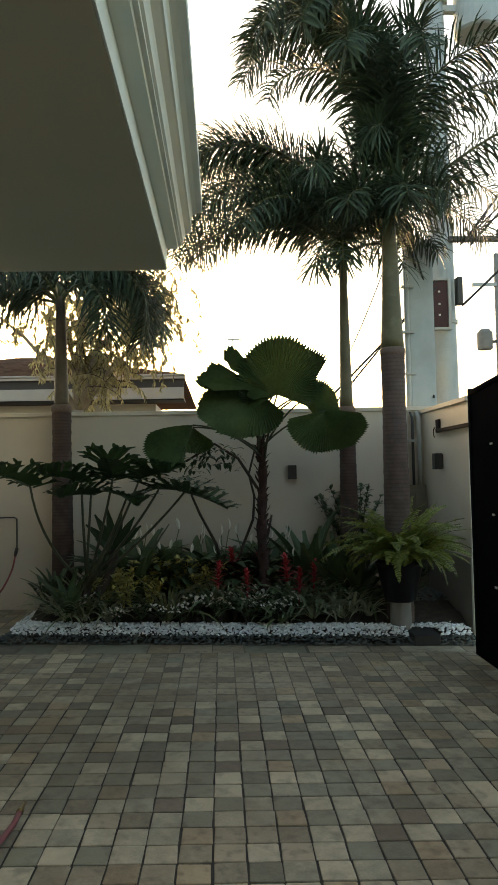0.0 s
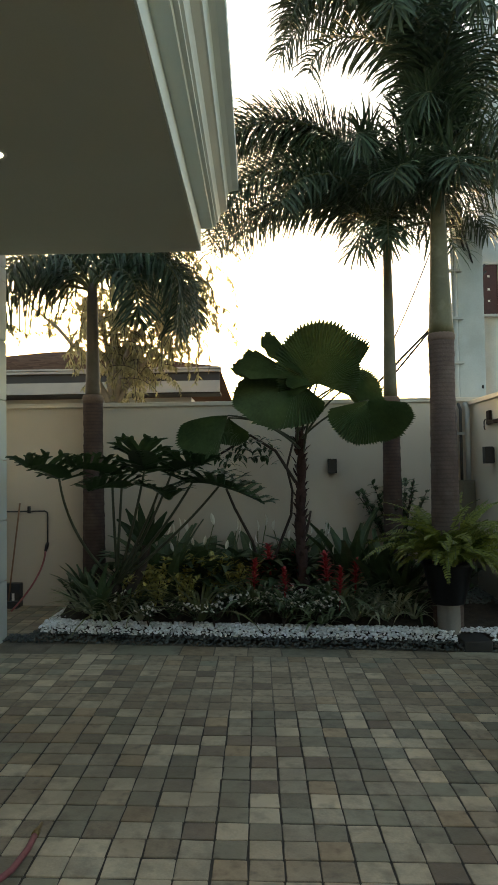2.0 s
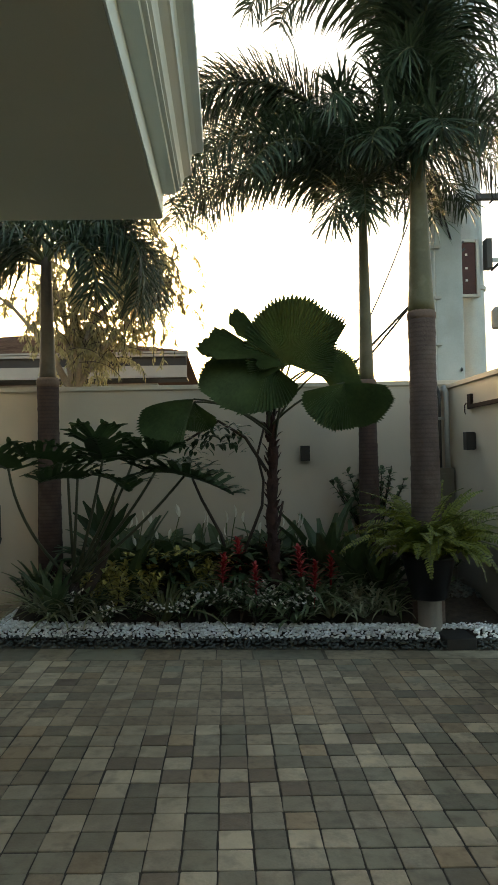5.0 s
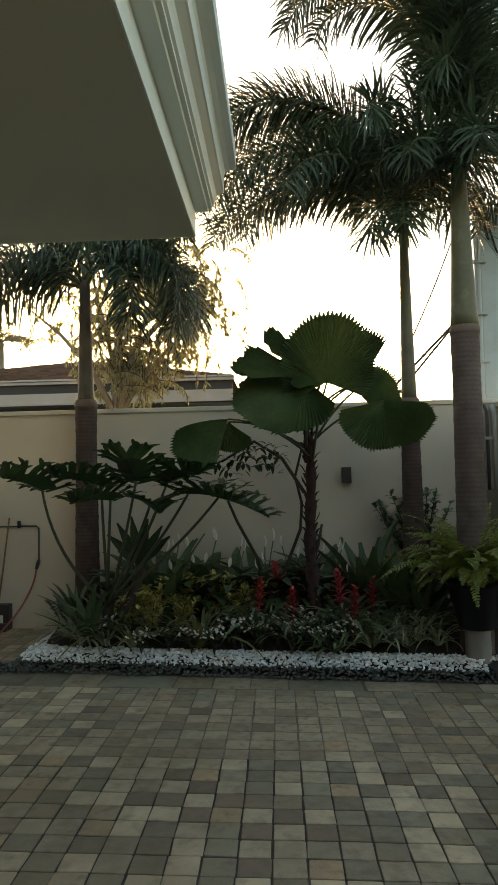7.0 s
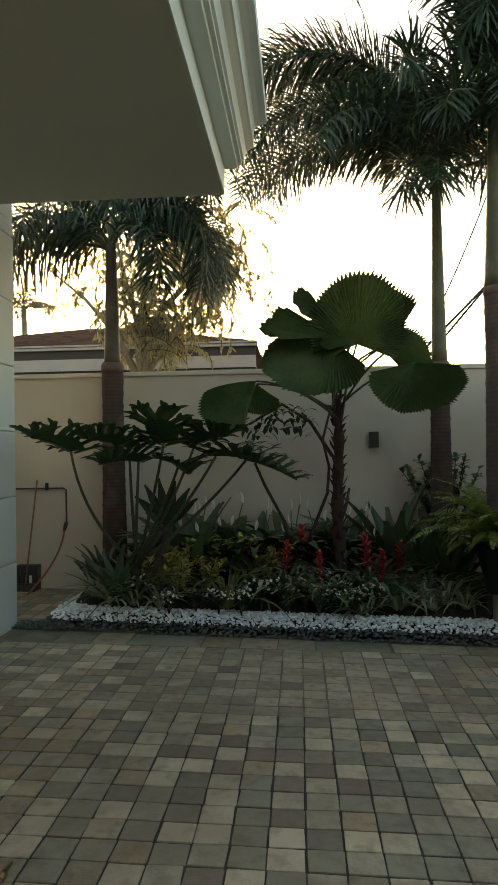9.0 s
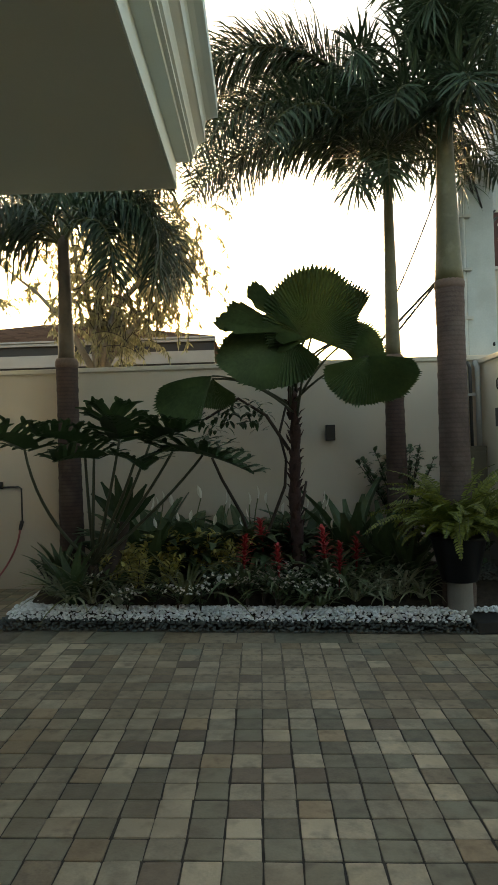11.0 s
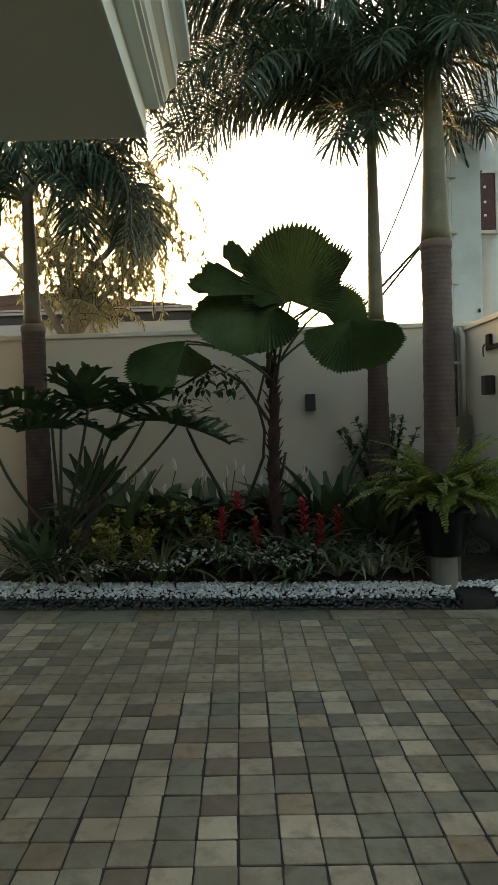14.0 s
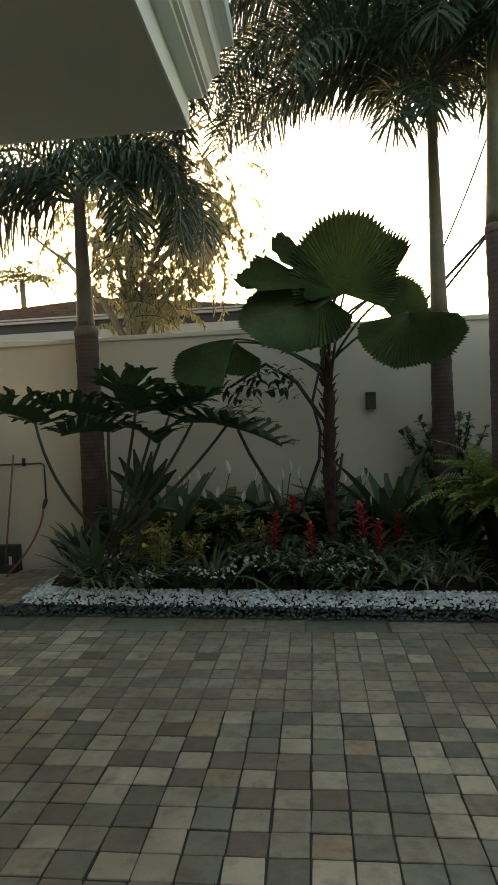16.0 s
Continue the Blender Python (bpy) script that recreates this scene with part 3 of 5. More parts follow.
def frond(parent, start, az, el, length, bend, seed, leaf=0.40, gap=0.048, plume=True, material=FROND, sway=0.0, droop=0.5, width=0.021, curl=1.25):
    """An arching rachis with whorls of straight, narrow leaflets all round it, which bend over under their own weight."""
    r = random.Random(seed)
    pts = frond_points(start, az, el, length, bend, n=18, sway=sway, curl=curl)
    rb = bmesh.new()
    tube(rb, pts, [0.021 * (1 - 0.86 * k / (len(pts) - 1)) + 0.002 for k in range(len(pts))], 6)
    fr = part("frond", rb, RACHIS, parent, smooth=True)
    lb = bmesh.new()
    n = len(pts) - 1
    count = max(8, int(length * 0.86 / gap))
    down = Vector((0, 0, -1))
    for k in range(count):
        s = 0.14 + 0.86 * k / count
        i = min(int(s * n), n - 1)
        p = pts[i].lerp(pts[i + 1], s * n - i)
        d = (pts[i + 1] - pts[i]).normalized()
        side = d.cross(Vector((0, 0, 1)))
        side = side.normalized() if side.length > 0.05 else Vector((1, 0, 0))
        up = side.cross(d)
        size = leaf * (0.55 + 0.45 * math.sin(math.pi * min(1.0, 0.15 + s * 0.85)))
        angles = [60 * j + 30 * (k % 2) for j in range(6)] if plume else [10, 170]
        for a in angles:
            a = radians(a + r.gauss(0, 9))
            out = side * math.cos(a) + up * math.sin(a)
            ln = size * r.uniform(0.82, 1.1)
            dr = (out + d * r.uniform(0.55, 0.8)).normalized()
            flat = math.sqrt(max(0.0, 1 - dr.z * dr.z))
            hang = droop * (0.25 + 0.75 * flat) * r.uniform(0.7, 1.25)
            q1 = p + dr * ln * 0.38 + down * (hang * ln * 0.08)
            d2 = (dr + down * hang * 0.9).normalized()
            q2 = q1 + d2 * ln * 0.34
            d3 = (dr + down * hang * 2.0).normalized()
            q3 = q2 + d3 * ln * 0.28
            blade(lb, (p, q1, q2, q3), width * r.uniform(0.75, 1.2), up if abs(up.dot(dr)) < 0.9 else side, 0.25, 0.12, 0.55)
    tagged(part("foliage", lb, material, fr), kind="stuff")
    return fr


def palm(loc, trunk, ring_z, shaft, crown_z, fronds, label, leaf=0.42, gap=0.048, width=0.021, droop=0.6, lean=(0, 0), bark=None, shaft_mat=None, curl=1.25):
    """trunk and shaft: radii. Foxtail palm with a ringed trunk, a smooth crownshaft and plumed fronds."""
    pm = thing("palm_tree", loc, label, "palm tree", "garden palms")
    b = bmesh.new()
    pts, rad = [], []
    n = 72
    for k in range(n + 1):
        s = k / n
        zz = ring_z * s
        pts.append((lean[0] * zz, lean[1] * zz, zz))
        rad.append(trunk[0] + (trunk[1] - trunk[0]) * s + (0.0038 if k % 4 == 0 else 0.0) + (0.010 * (s - 0.85) / 0.15 if s > 0.85 else 0.0))
    tube(b, pts, rad, 20)
    part("trunk", b, bark or BARK, pm, smooth=True)
    b = bmesh.new()
    tube(b, [(lean[0] * ring_z, lean[1] * ring_z, ring_z - 0.03 + 0.032 * k) for k in range(4)], [trunk[1] + 0.010, trunk[1] + 0.017, trunk[1] + 0.016, trunk[1] + 0.002], 20)
    part("leaf_scar", b, RING, pm, smooth=True)
    b = bmesh.new()
    m = 14
    tube(b, [(lean[0] * (ring_z + (crown_z - ring_z) * k / m), lean[1] * (ring_z + (crown_z - ring_z) * k / m), ring_z + 0.03 + (crown_z - ring_z - 0.03) * k / m) for k in range(m + 1)],
         [shaft[0] + (shaft[1] - shaft[0]) * (k / m) ** 0.8 for k in range(m + 1)], 18)
    part("crownshaft", b, shaft_mat or SHAFT, pm, smooth=True)
    for k, (az, el, ln, bend, zoff) in enumerate(fronds):
        frond(pm, (lean[0] * crown_z, lean[1] * crown_z, crown_z - 0.08 + zoff), az, el, ln, bend, k + int(crown_z * 100), leaf, gap, width=width, droop=droop * (0.4 if math.cos(radians(az)) < -0.6 else 1.0), curl=curl)
    return pm


palm((-1.96, 4.63, 0.1), (0.132, 0.104), 2.35, (0.090, 0.055), 3.70,
     [(-92, 42, 1.7, 92, 0), (-70, 56, 1.9, 112, .05), (-118, 48, 1.6, 105, 0), (-80, 22, 1.4, 62, 0), (94, 62, 2.05, 180, .03), (114, 62, 2.0, 182, .03), (76, 66, 1.9, 180, .05),
      (0, 74, 2.0, 80, .1), (36, 72, 1.8, 100, .1), (-34, 68, 1.9, 95, .1), (-150, 60, 1.5, 130, 0), (104, 76, 1.9, 200, .08), (130, 52, 1.3, 165, 0)],
     "foxtail palm with a dark brown trunk standing near the column", bark=BARK_DARK, leaf=0.52, gap=0.052, width=0.024, shaft_mat=SHAFT_BROWN, curl=1.0, droop=0.95)
palm((1.40, 4.40, 0.1), (0.118, 0.088), 2.25, (0.080, 0.040), 4.20,
     [(-93, 87, 4.2, 198, .05), (-90, 88, 3.9, 188, .05), (-98, 90, 3.7, 195, .05), (-83, 87, 3.8, 184, .05), (-101, 66, 2.8, 152, .05), (-79, 64, 2.7, 142, .05), (-84, 46, 2.2, 100, .05), (-94, 42, 2.1, 95, 0), (-108, 58, 2.4, 125, .05), (-60, 58, 2.3, 110, .05), (-76, 72, 2.6, 120, .1), (-128, 55, 1.9, 120, .05),
      (176, 68, 2.0, 98, .1), (-160, 60, 1.8, 95, .05), (150, 62, 1.9, 98, .05), (165, 48, 1.5, 95, 0), (90, 60, 2.1, 118, .05), (58, 58, 2.0, 105, .05), (-12, 78, 2.2, 80, .1), (28, 74, 2.1, 85, .1), (104, 70, 2.3, 125, .08),
      (-150, 26, 1.1, 100, -.05), (142, 26, 1.1, 100, -.05), (-170, 40, 1.2, 125, -.05)],
     "slender foxtail palm with a pale green crownshaft", bark=BARK_DARK, leaf=0.50, shaft_mat=SHAFT_DARK, curl=1.1, droop=0.72)
palm((1.74, 3.52, 0.1), (0.145, 0.115), 2.79, (0.125, 0.060), 4.42,
     [(-88, 98, 3.5, 186, .1), (-98, 95, 3.2, 182, .1), (-112, 98, 3.3, 180, .1), (-78, 100, 3.5, 180, .1), (-132, 96, 3.0, 180, .05), (-92, 90, 2.5, 172, .05), (178, 84, 2.3, 165, .05), (-66, 92, 3.3, 160, .1), (-150, 88, 2.4, 170, .05),
      (96, 40, 2.5, 42, -.10), (82, 64, 2.6, 95, .1), (122, 78, 2.4, 140, .1), (20, 84, 2.8, 110, .1), (-10, 88, 2.9, 100, .1),
      (180, 30, 0.9, 110, -.12), (-135, 30, 0.9, 110, -.12), (140, 28, 0.9, 100, -.12), (-90, 34, 0.9, 110, -.1)],
     "tall foxtail palm with a thick grey-brown trunk", leaf=0.47, width=0.026, curl=2.1)


def fan_leaf(parent, hub, facing, axis, R, span, petiole_from, cup=0.15, droop=0.0, seed=0, stretch=0.0):
    """A round pleated leaf with a toothed rim. facing: its normal; axis: the middle of the fan."""
    r = random.Random(seed)
    nrm = Vector(facing).normalized()
    ax = Vector(axis)
    ax = (ax - nrm * ax.dot(nrm)).normalized()
    sd = ax.cross(nrm)
    hub = Vector(hub)
    b = bmesh.new()
    n = 2 * max(6, round(span / 3.4))
    rings = [0.0, 0.2, 0.4, 0.6, 0.78, 0.91]
    cols = []
    for k in range(n + 1):
        a = radians(-span / 2 + span * k / n)
        d = ax * math.cos(a) + sd * math.sin(a)
        pl = (1 if k % 2 else -1)
        col_v = []
        wob = 0.07 * R * math.sin(a * 3 + seed) + 0.03 * R * math.sin(a * 7 + 2 * seed)
        Ra = R * (1 - 0.22 * abs(2 * k / n - 1) ** 6) * (1 + stretch * math.cos(a) ** 2 + 0.03 * math.sin(2 * a + seed * 1.7) + 0.02 * math.sin(5 * a + seed))
        for s in rings + [1.0 + r.uniform(-0.03, 0.02) if k % 2 else 0.92]:
            h = pl * (0.014 if span > 60 else 0.022) * min(s, 0.9) * (R / 0.4) + cup * R * s * s + wob * s * s
            p = hub + d * (Ra * s) + nrm * h + Vector((0, 0, -droop * R * s * s))
            col_v.append(b.verts.new(p))
        cols.append(col_v)
    for c0, c1 in zip(cols, cols[1:]):
        for k in range(len(c0) - 1):
            b.faces.new((c0[k], c0[k + 1], c1[k + 1], c1[k]))
    lf = part("leaf", b, FAN, parent)
    pb = bmesh.new()
    p0 = Vector(petiole_from)
    mid = (p0 + hub) / 2 + Vector((0, 0, 0.18 * (hub - p0).length))
    tube(pb, bez(p0, mid, hub, 8), [0.013 - 0.0006 * k for k in range(9)], 6)
    part("petiole", pb, DARK_PETIOLE, lf, smooth=True)


def build_fan_palm():
    bx, by = 0.35, 3.78
    fp = thing("fan_palm", (bx, by, 0.12), "ruffled fan palm with large round pleated leaves and fibrous trunk", "fan palm")
    b = bmesh.new()
    pts = [(0.012 * math.sin(k * 0.5), 0, 1.94 * k / 20) for k in range(21)]
    tube(b, pts, [0.064 + 0.010 * math.sin(k * 2.1) - 0.0012 * k for k in range(21)], 12)
    part("trunk", b, FAN_TRUNK, fp, smooth=True)
    r = random.Random(3)
    for k in range(64):                       # old leaf bases standing off the trunk
        b = bmesh.new()
        zz = 0.2 + 1.72 * k / 64
        a = k * 2.4
        d = Vector((math.cos(a), math.sin(a), 0))
        p = Vector((0, 0, zz)) + d * 0.045
        blade(b, (p, p + d * 0.03 + Vector((0, 0, 0.05)), p + d * r.uniform(0.04, 0.07) + Vector((0, 0, r.uniform(0.06, 0.1)))), 0.05, d.cross(Vector((0, 0, 1))).cross(d), 0.4, 0.2, 0.9)
        part("leaf_base", b, FAN_TRUNK, fp)
    o = Vector((bx, by, 0.12))

    def at(x, y, z):
        return Vector((x, y, z)) - o
    L = [  # hub, facing, axis, radius, span, cup, droop, stretch
        (at(0.50, 3.34, 2.45), (0.03, -0.93, -0.34), (-0.02, -0.25, 1), 0.43, 226, 0.10, 0.0, 0.46),
        (at(0.32, 3.38, 2.48), (-0.16, -0.68, 0.70), (-0.90, -0.45, -0.20), 0.60, 190, 0.02, 0.08, 0.10),
        (at(-0.36, 3.36, 2.16), (-0.15, -0.80, 0.55), (-0.80, -0.2, -0.50), 0.50, 84, -0.05, 0.08, 0.12),
        (at(-0.36, 3.42, 2.14), (0.25, -0.85, 0.40), (0.06, -0.2, -1.0), 0.30, 92, 0.05, 0.0, 0.10),
        (at(0.97, 3.26, 2.27), (0.12, -0.88, 0.42), (0.16, -0.3, -1.0), 0.52, 172, -0.05, 0.02, -0.16),
        (at(0.80, 3.50, 2.42), (0.30, -0.80, 0.45), (0.85, 0.1, 0.10), 0.42, 110, 0.08, 0.12, 0.0),
        (at(0.36, 3.24, 2.46), (0.35, -0.60, 0.72), (-0.86, 0, 0.46), 0.66, 30, -0.08, 0.0, 0.0),
        (at(0.40, 3.24, 2.48), (0.50, -0.66, 0.56), (-0.60, 0, 0.78), 0.62, 24, -0.08, 0.0, 0.0),
        (at(0.42, 3.20, 2.40), (-0.30, -0.60, 0.70), (-0.80, 0, 0.36), 0.34, 46, -0.2, 0.10, 0.0),
        (at(0.32, 3.26, 2.50), (0.20, -0.62, 0.74), (-0.95, 0, 0.30), 0.64, 44, -0.06, 0.04, 0.0),
        (at(0.44, 3.22, 2.42), (0.45, -0.70, 0.50), (-0.35, -0.2, 0.35), 0.26, 70, -0.25, 0.10, 0.0),
        (at(0.80, 3.42, 2.46), (0.25, -0.92, 0.2), (0.36, 0, 1.0), 0.54, 34, 0.10, 0.0, 0.0),
        (at(0.74, 3.64, 2.46), (0.1, -0.88, 0.3), (0.5, 0, 0.6), 0.30, 190, 0.1, 0.1, 0.0),
    ]
    for k, (hub, fac, ax, R, span, cup, droop, stretch) in enumerate(L):
        fan_leaf(fp, hub, fac, ax, R, span, (0.03 * math.cos(2.4 * k), 0.03 * math.sin(2.4 * k), 1.66 + 0.030 * k), cup, droop, k, stretch)


build_fan_palm()


# ---- the philodendron ----
def lobed_leaf(b, base, direction, normal, length, seed):
    """A deeply cut leaf: a folded central blade, with long fingers off each side that fork into blunt teeth."""
    r = random.Random(seed)
    d = Vector(direction).normalized()
    nr = Vector(normal)
    nr = (nr - d * nr.dot(d)).normalized()
    sd = d.cross(nr)
    base = Vector(base)

    def rib(s):
        return base + d * (length * s) - nr * (0.16 * length * s * s)
    n = 10
    for sg in (-1, 1):
        last = None
        for k in range(n + 1):                # the webbed middle
            s = -0.16 + 1.1 * k / n
            w = length * 0.24 * math.sin(math.pi * min(0.98, 0.22 + 0.72 * k / n))
            m = rib(max(0.0, s))
            e = rib(max(0.0, s)) + d * (length * min(0.0, s)) + sd * (sg * w) + nr * (0.42 * w)
            row = [b.verts.new(m), b.verts.new(e)]
            if last:
                b.faces.new((last[0], last[1], row[1], row[0]))
            last = row
        for k in range(8):                    # fingers
            f = k / 7
            s = -0.10 + 0.98 * f
            turn = radians(118 - 88 * f + r.uniform(-6, 6))
            ln = length * (0.40 + 0.22 * math.sin(math.pi * min(1, f * 0.9 + 0.18))) * r.uniform(0.88, 1.1)
            dr = (d * math.cos(turn) + sd * (sg * math.sin(turn)) + nr * r.uniform(0.30, 0.52)).normalized()
            p = rib(max(0.0, s)) + d * (length * min(0.0, s))
            tip = p + dr * ln - nr * (0.12 * ln)
            mid = p + dr * ln * 0.55
            blade(b, (p, p + dr * ln * 0.3, mid, p + dr * ln * 0.8 - nr * 0.03 * ln, tip), length * 0.125, nr, 0.2, 0.25, 0.75)
            for q in (-1, 1):                 # side teeth of the finger
                along = r.uniform(0.45, 0.7)
                c = p + dr * ln * along
                cross = nr.cross(dr).normalized() * q
                td = (dr * 0.8 + cross * 0.75 + nr * r.uniform(-0.1, 0.25)).normalized()
                blade(b, (c, c + td * ln * 0.17, c + td * ln * 0.32 - nr * 0.02 * ln), length * 0.075, nr, 0.2, 0.3, 0.8)


def build_philodendron():
    ox, oy, oz = -1.50, 3.62, 0.15
    ph = thing("philodendron", (ox, oy, oz), "split-leaf philodendron with long arching stalks and deeply cut leaves", "plant")
    b = bmesh.new()
    tube(b, bez((0, 0, 0), (0.02, 0.05, 0.2), (-0.02, 0.03, 0.42), 8), [0.06, 0.062, 0.058, 0.06, 0.055, 0.058, 0.05, 0.05, 0.04], 10)
    part("stem", b, TWIG, ph, smooth=True)
    L = [  # leaf base (world), direction, normal, length
        ((-1.96, 3.25, 1.58), (-0.25, -0.80, 0.30), (-0.05, 0.30, 0.94), 0.56),
        ((-1.16, 3.30, 1.64), (0.05, -0.70, 0.36), (0.0, 0.38, 0.92), 0.58),
        ((-1.36, 3.20, 1.48), (-0.35, -0.75, 0.10), (-0.1, 0.12, 0.97), 0.52),
        ((-1.00, 3.10, 1.45), (0.25, -0.75, 0.02), (0.0, 0.06, 0.98), 0.54),
        ((-0.70, 3.20, 1.52), (0.72, -0.52, 0.02), (-0.05, 0.08, 0.98), 0.58),
        ((-0.46, 3.35, 1.48), (0.92, -0.20, -0.22), (0.2, -0.16, 0.95), 0.50),
        ((-0.92, 3.48, 1.62), (0.5, -0.55, 0.20), (0.0, 0.28, 0.94), 0.54),
        ((-1.50, 3.45, 1.60), (-0.5, -0.6, 0.25), (0.0, 0.30, 0.93), 0.52),
    ]
    for k, (base, d, nr, ln) in enumerate(L):
        o = Vector(base) - Vector((ox, oy, oz))
        b = bmesh.new()
        lobed_leaf(b, o, d, nr, ln, k)
        lf = part("leaf", b, PHILO, ph)
        b = bmesh.new()
        mid = Vector((o.x * (0.88 if k == 0 else 0.62), o.y * 0.7, 0.38 + (o.z - 0.38) * (0.42 if k == 0 else 0.5)))
        tube(b, bez((0.02 * math.cos(k), 0.02 * math.sin(k), 0.38), mid, o, 10), [0.017 - 0.0006 * j for j in range(11)], 7)
        part("stalk", b, DARK_PETIOLE, lf, smooth=True)
    b = bmesh.new()
    tube(b, bez((0.02, 0.02, 0.2), (0.26, 0.0, 0.4), (0.30, 0.0, 0.75), 8), [0.045] * 9, 9)
    part("stem", b, TWIG, ph, smooth=True)
    for k, (lean, ln) in enumerate([(-40, 0.44), (-24, 0.48), (-7, 0.50), (10, 0.48), (28, 0.46), (42, 0.42)]):
        b = bmesh.new()          # upright strap-like young leaves
        up = Vector((math.sin(radians(lean)), -0.12, math.cos(radians(lean))))
        blade(b, [Vector((0.30, 0.02 * (k % 2), 0.73)) + up * (ln * j / 8) + Vector((0, 0, -0.05 * (j / 8) ** 2)) for j in range(9)], 0.085, (0, -1, 0.2), 0.3, 0.2, 0.25)
        part("young_leaf", b, PHILO, ph)


build_philodendron()


# ---- small bed plants: one of each kind is built, then copied ----
def strap_plant(name, label, category, n, length, width, el, bend, material, seed, group, spread=0.03, tip=0.08, each=True):
    r = random.Random(seed)
    pl = thing(name, (0, 0, 0), label, category, group)
    for k in range(n):
        b = bmesh.new()
        az = 360 * k / n + r.uniform(-20, 20)
        e = el + r.uniform(-18, 18)
        ln = length * r.uniform(0.75, 1.1)
        start = polar(az, 0) * spread
        blade(b, frond_points(start, az, e, ln, bend * r.uniform(0.7, 1.2), 6), width * r.uniform(0.8, 1.1), polar(az, e + 90), 0.35, tip, 0.6)
        part("leaf", b, material, pl)
    return pl


def scatter(ob, spots, seed, zoff=0.0):
    """The first spot takes the original, the rest take copies."""
    r = random.Random(seed)
    for k, (x, y, s) in enumerate(spots):
        m = pose(x, y, soil(x, y) + zoff, r.uniform(-6, 6), r.uniform(-6, 6), r.uniform(0, 360))
        c = ob if k == 0 else copy_thing(ob, m)
        c.matrix_basis = m @ Matrix.Scale(s, 4)


scatter(strap_plant("spider_plant", "spider plant with narrow pale-striped arching leaves", "plant", 24, 0.42, 0.026, 64, 95, SPIDER, 1, "spider plants"),
        [(-1.80, 3.68, 1), (-1.70, 3.56, 1.05), (-1.50, 3.54, .9), (-1.26, 3.52, 1.0), (-1.9, 3.72, 1.0), (0.84, 3.54, .95), (1.0, 3.62, 1.05), (1.14, 3.55, 1.0), (1.28, 3.66, 1.1), (1.42, 3.58, .9), (1.12, 3.76, 1.15)], 4)
scatter(strap_plant("strap_leaf_plant", "clump of long arching green strap leaves", "plant", 34, 0.88, 0.028, 50, 72, STRAP, 2, "strap-leaf plants"),
        [(-0.66, 3.52, 1.05), (-1.5, 3.6, .85)], 5)
scatter(strap_plant("birds_nest_fern", "bird's-nest fern with broad upright dark leaves", "plant", 16, 0.64, 0.10, 68, 34, DARK_LEAF, 3, "bird's-nest ferns", tip=0.3),
        [(0.92, 4.22, 1.5), (1.15, 4.0, 1.2), (-1.66, 3.54, 0.85), (1.38, 3.85, 1.0), (-1.9, 4.0, .7), (-1.05, 4.0, 1.3)], 6)
brom = strap_plant("bromeliad", "bromeliad with dark strap leaves and an upright red flower spike", "bromeliad", 26, 0.58, 0.042, 60, 85, BROM_LEAF, 4, "red bromeliads")
b = bmesh.new()
for k in range(30):
    zz = 0.24 + 0.24 * k / 30
    az = k * 137.5
    p = Vector((0, 0, zz))
    blade(b, frond_points(p, az, 35 + 40 * k / 30, 0.105 * (1.1 - 0.45 * k / 30), 60, 3), 0.032, polar(az, 120), 0.3, 0.2, 0.7)
sp = part("flower_spike", b, RED_BRACT, brom, "bright red flower bracts")
b = bmesh.new()
tube(b, [(0, 0, 0.0), (0, 0, 0.47)], [0.012, 0.008], 6)
part("flower_stem", b, RED_BRACT, sp, smooth=True)
scatter(brom, [(-0.16, 3.66, 1.05), (0.05, 3.98, 1.15), (0.17, 3.55, .95), (0.62, 3.72, 1.15), (0.70, 3.58, .95), (0.87, 3.74, 1.0), (0.32, 4.05, 1.0)], 7, 0.02)
scatter(strap_plant("dark_bromeliad", "low rosette of dark green strap leaves", "plant", 18, 0.36, 0.045, 45, 80, BROM_LEAF, 5, "dark rosettes"),
        [(0.35, 3.62, 1), (0.5, 3.45, .9), (-0.05, 3.85, 1.1), (0.95, 3.62, .9), (0.45, 3.9, 1.1), (1.05, 3.85, 1.2), (1.5, 3.85, 1.2), (1.25, 4.1, 1.2), (-0.4, 3.75, .9)], 9)


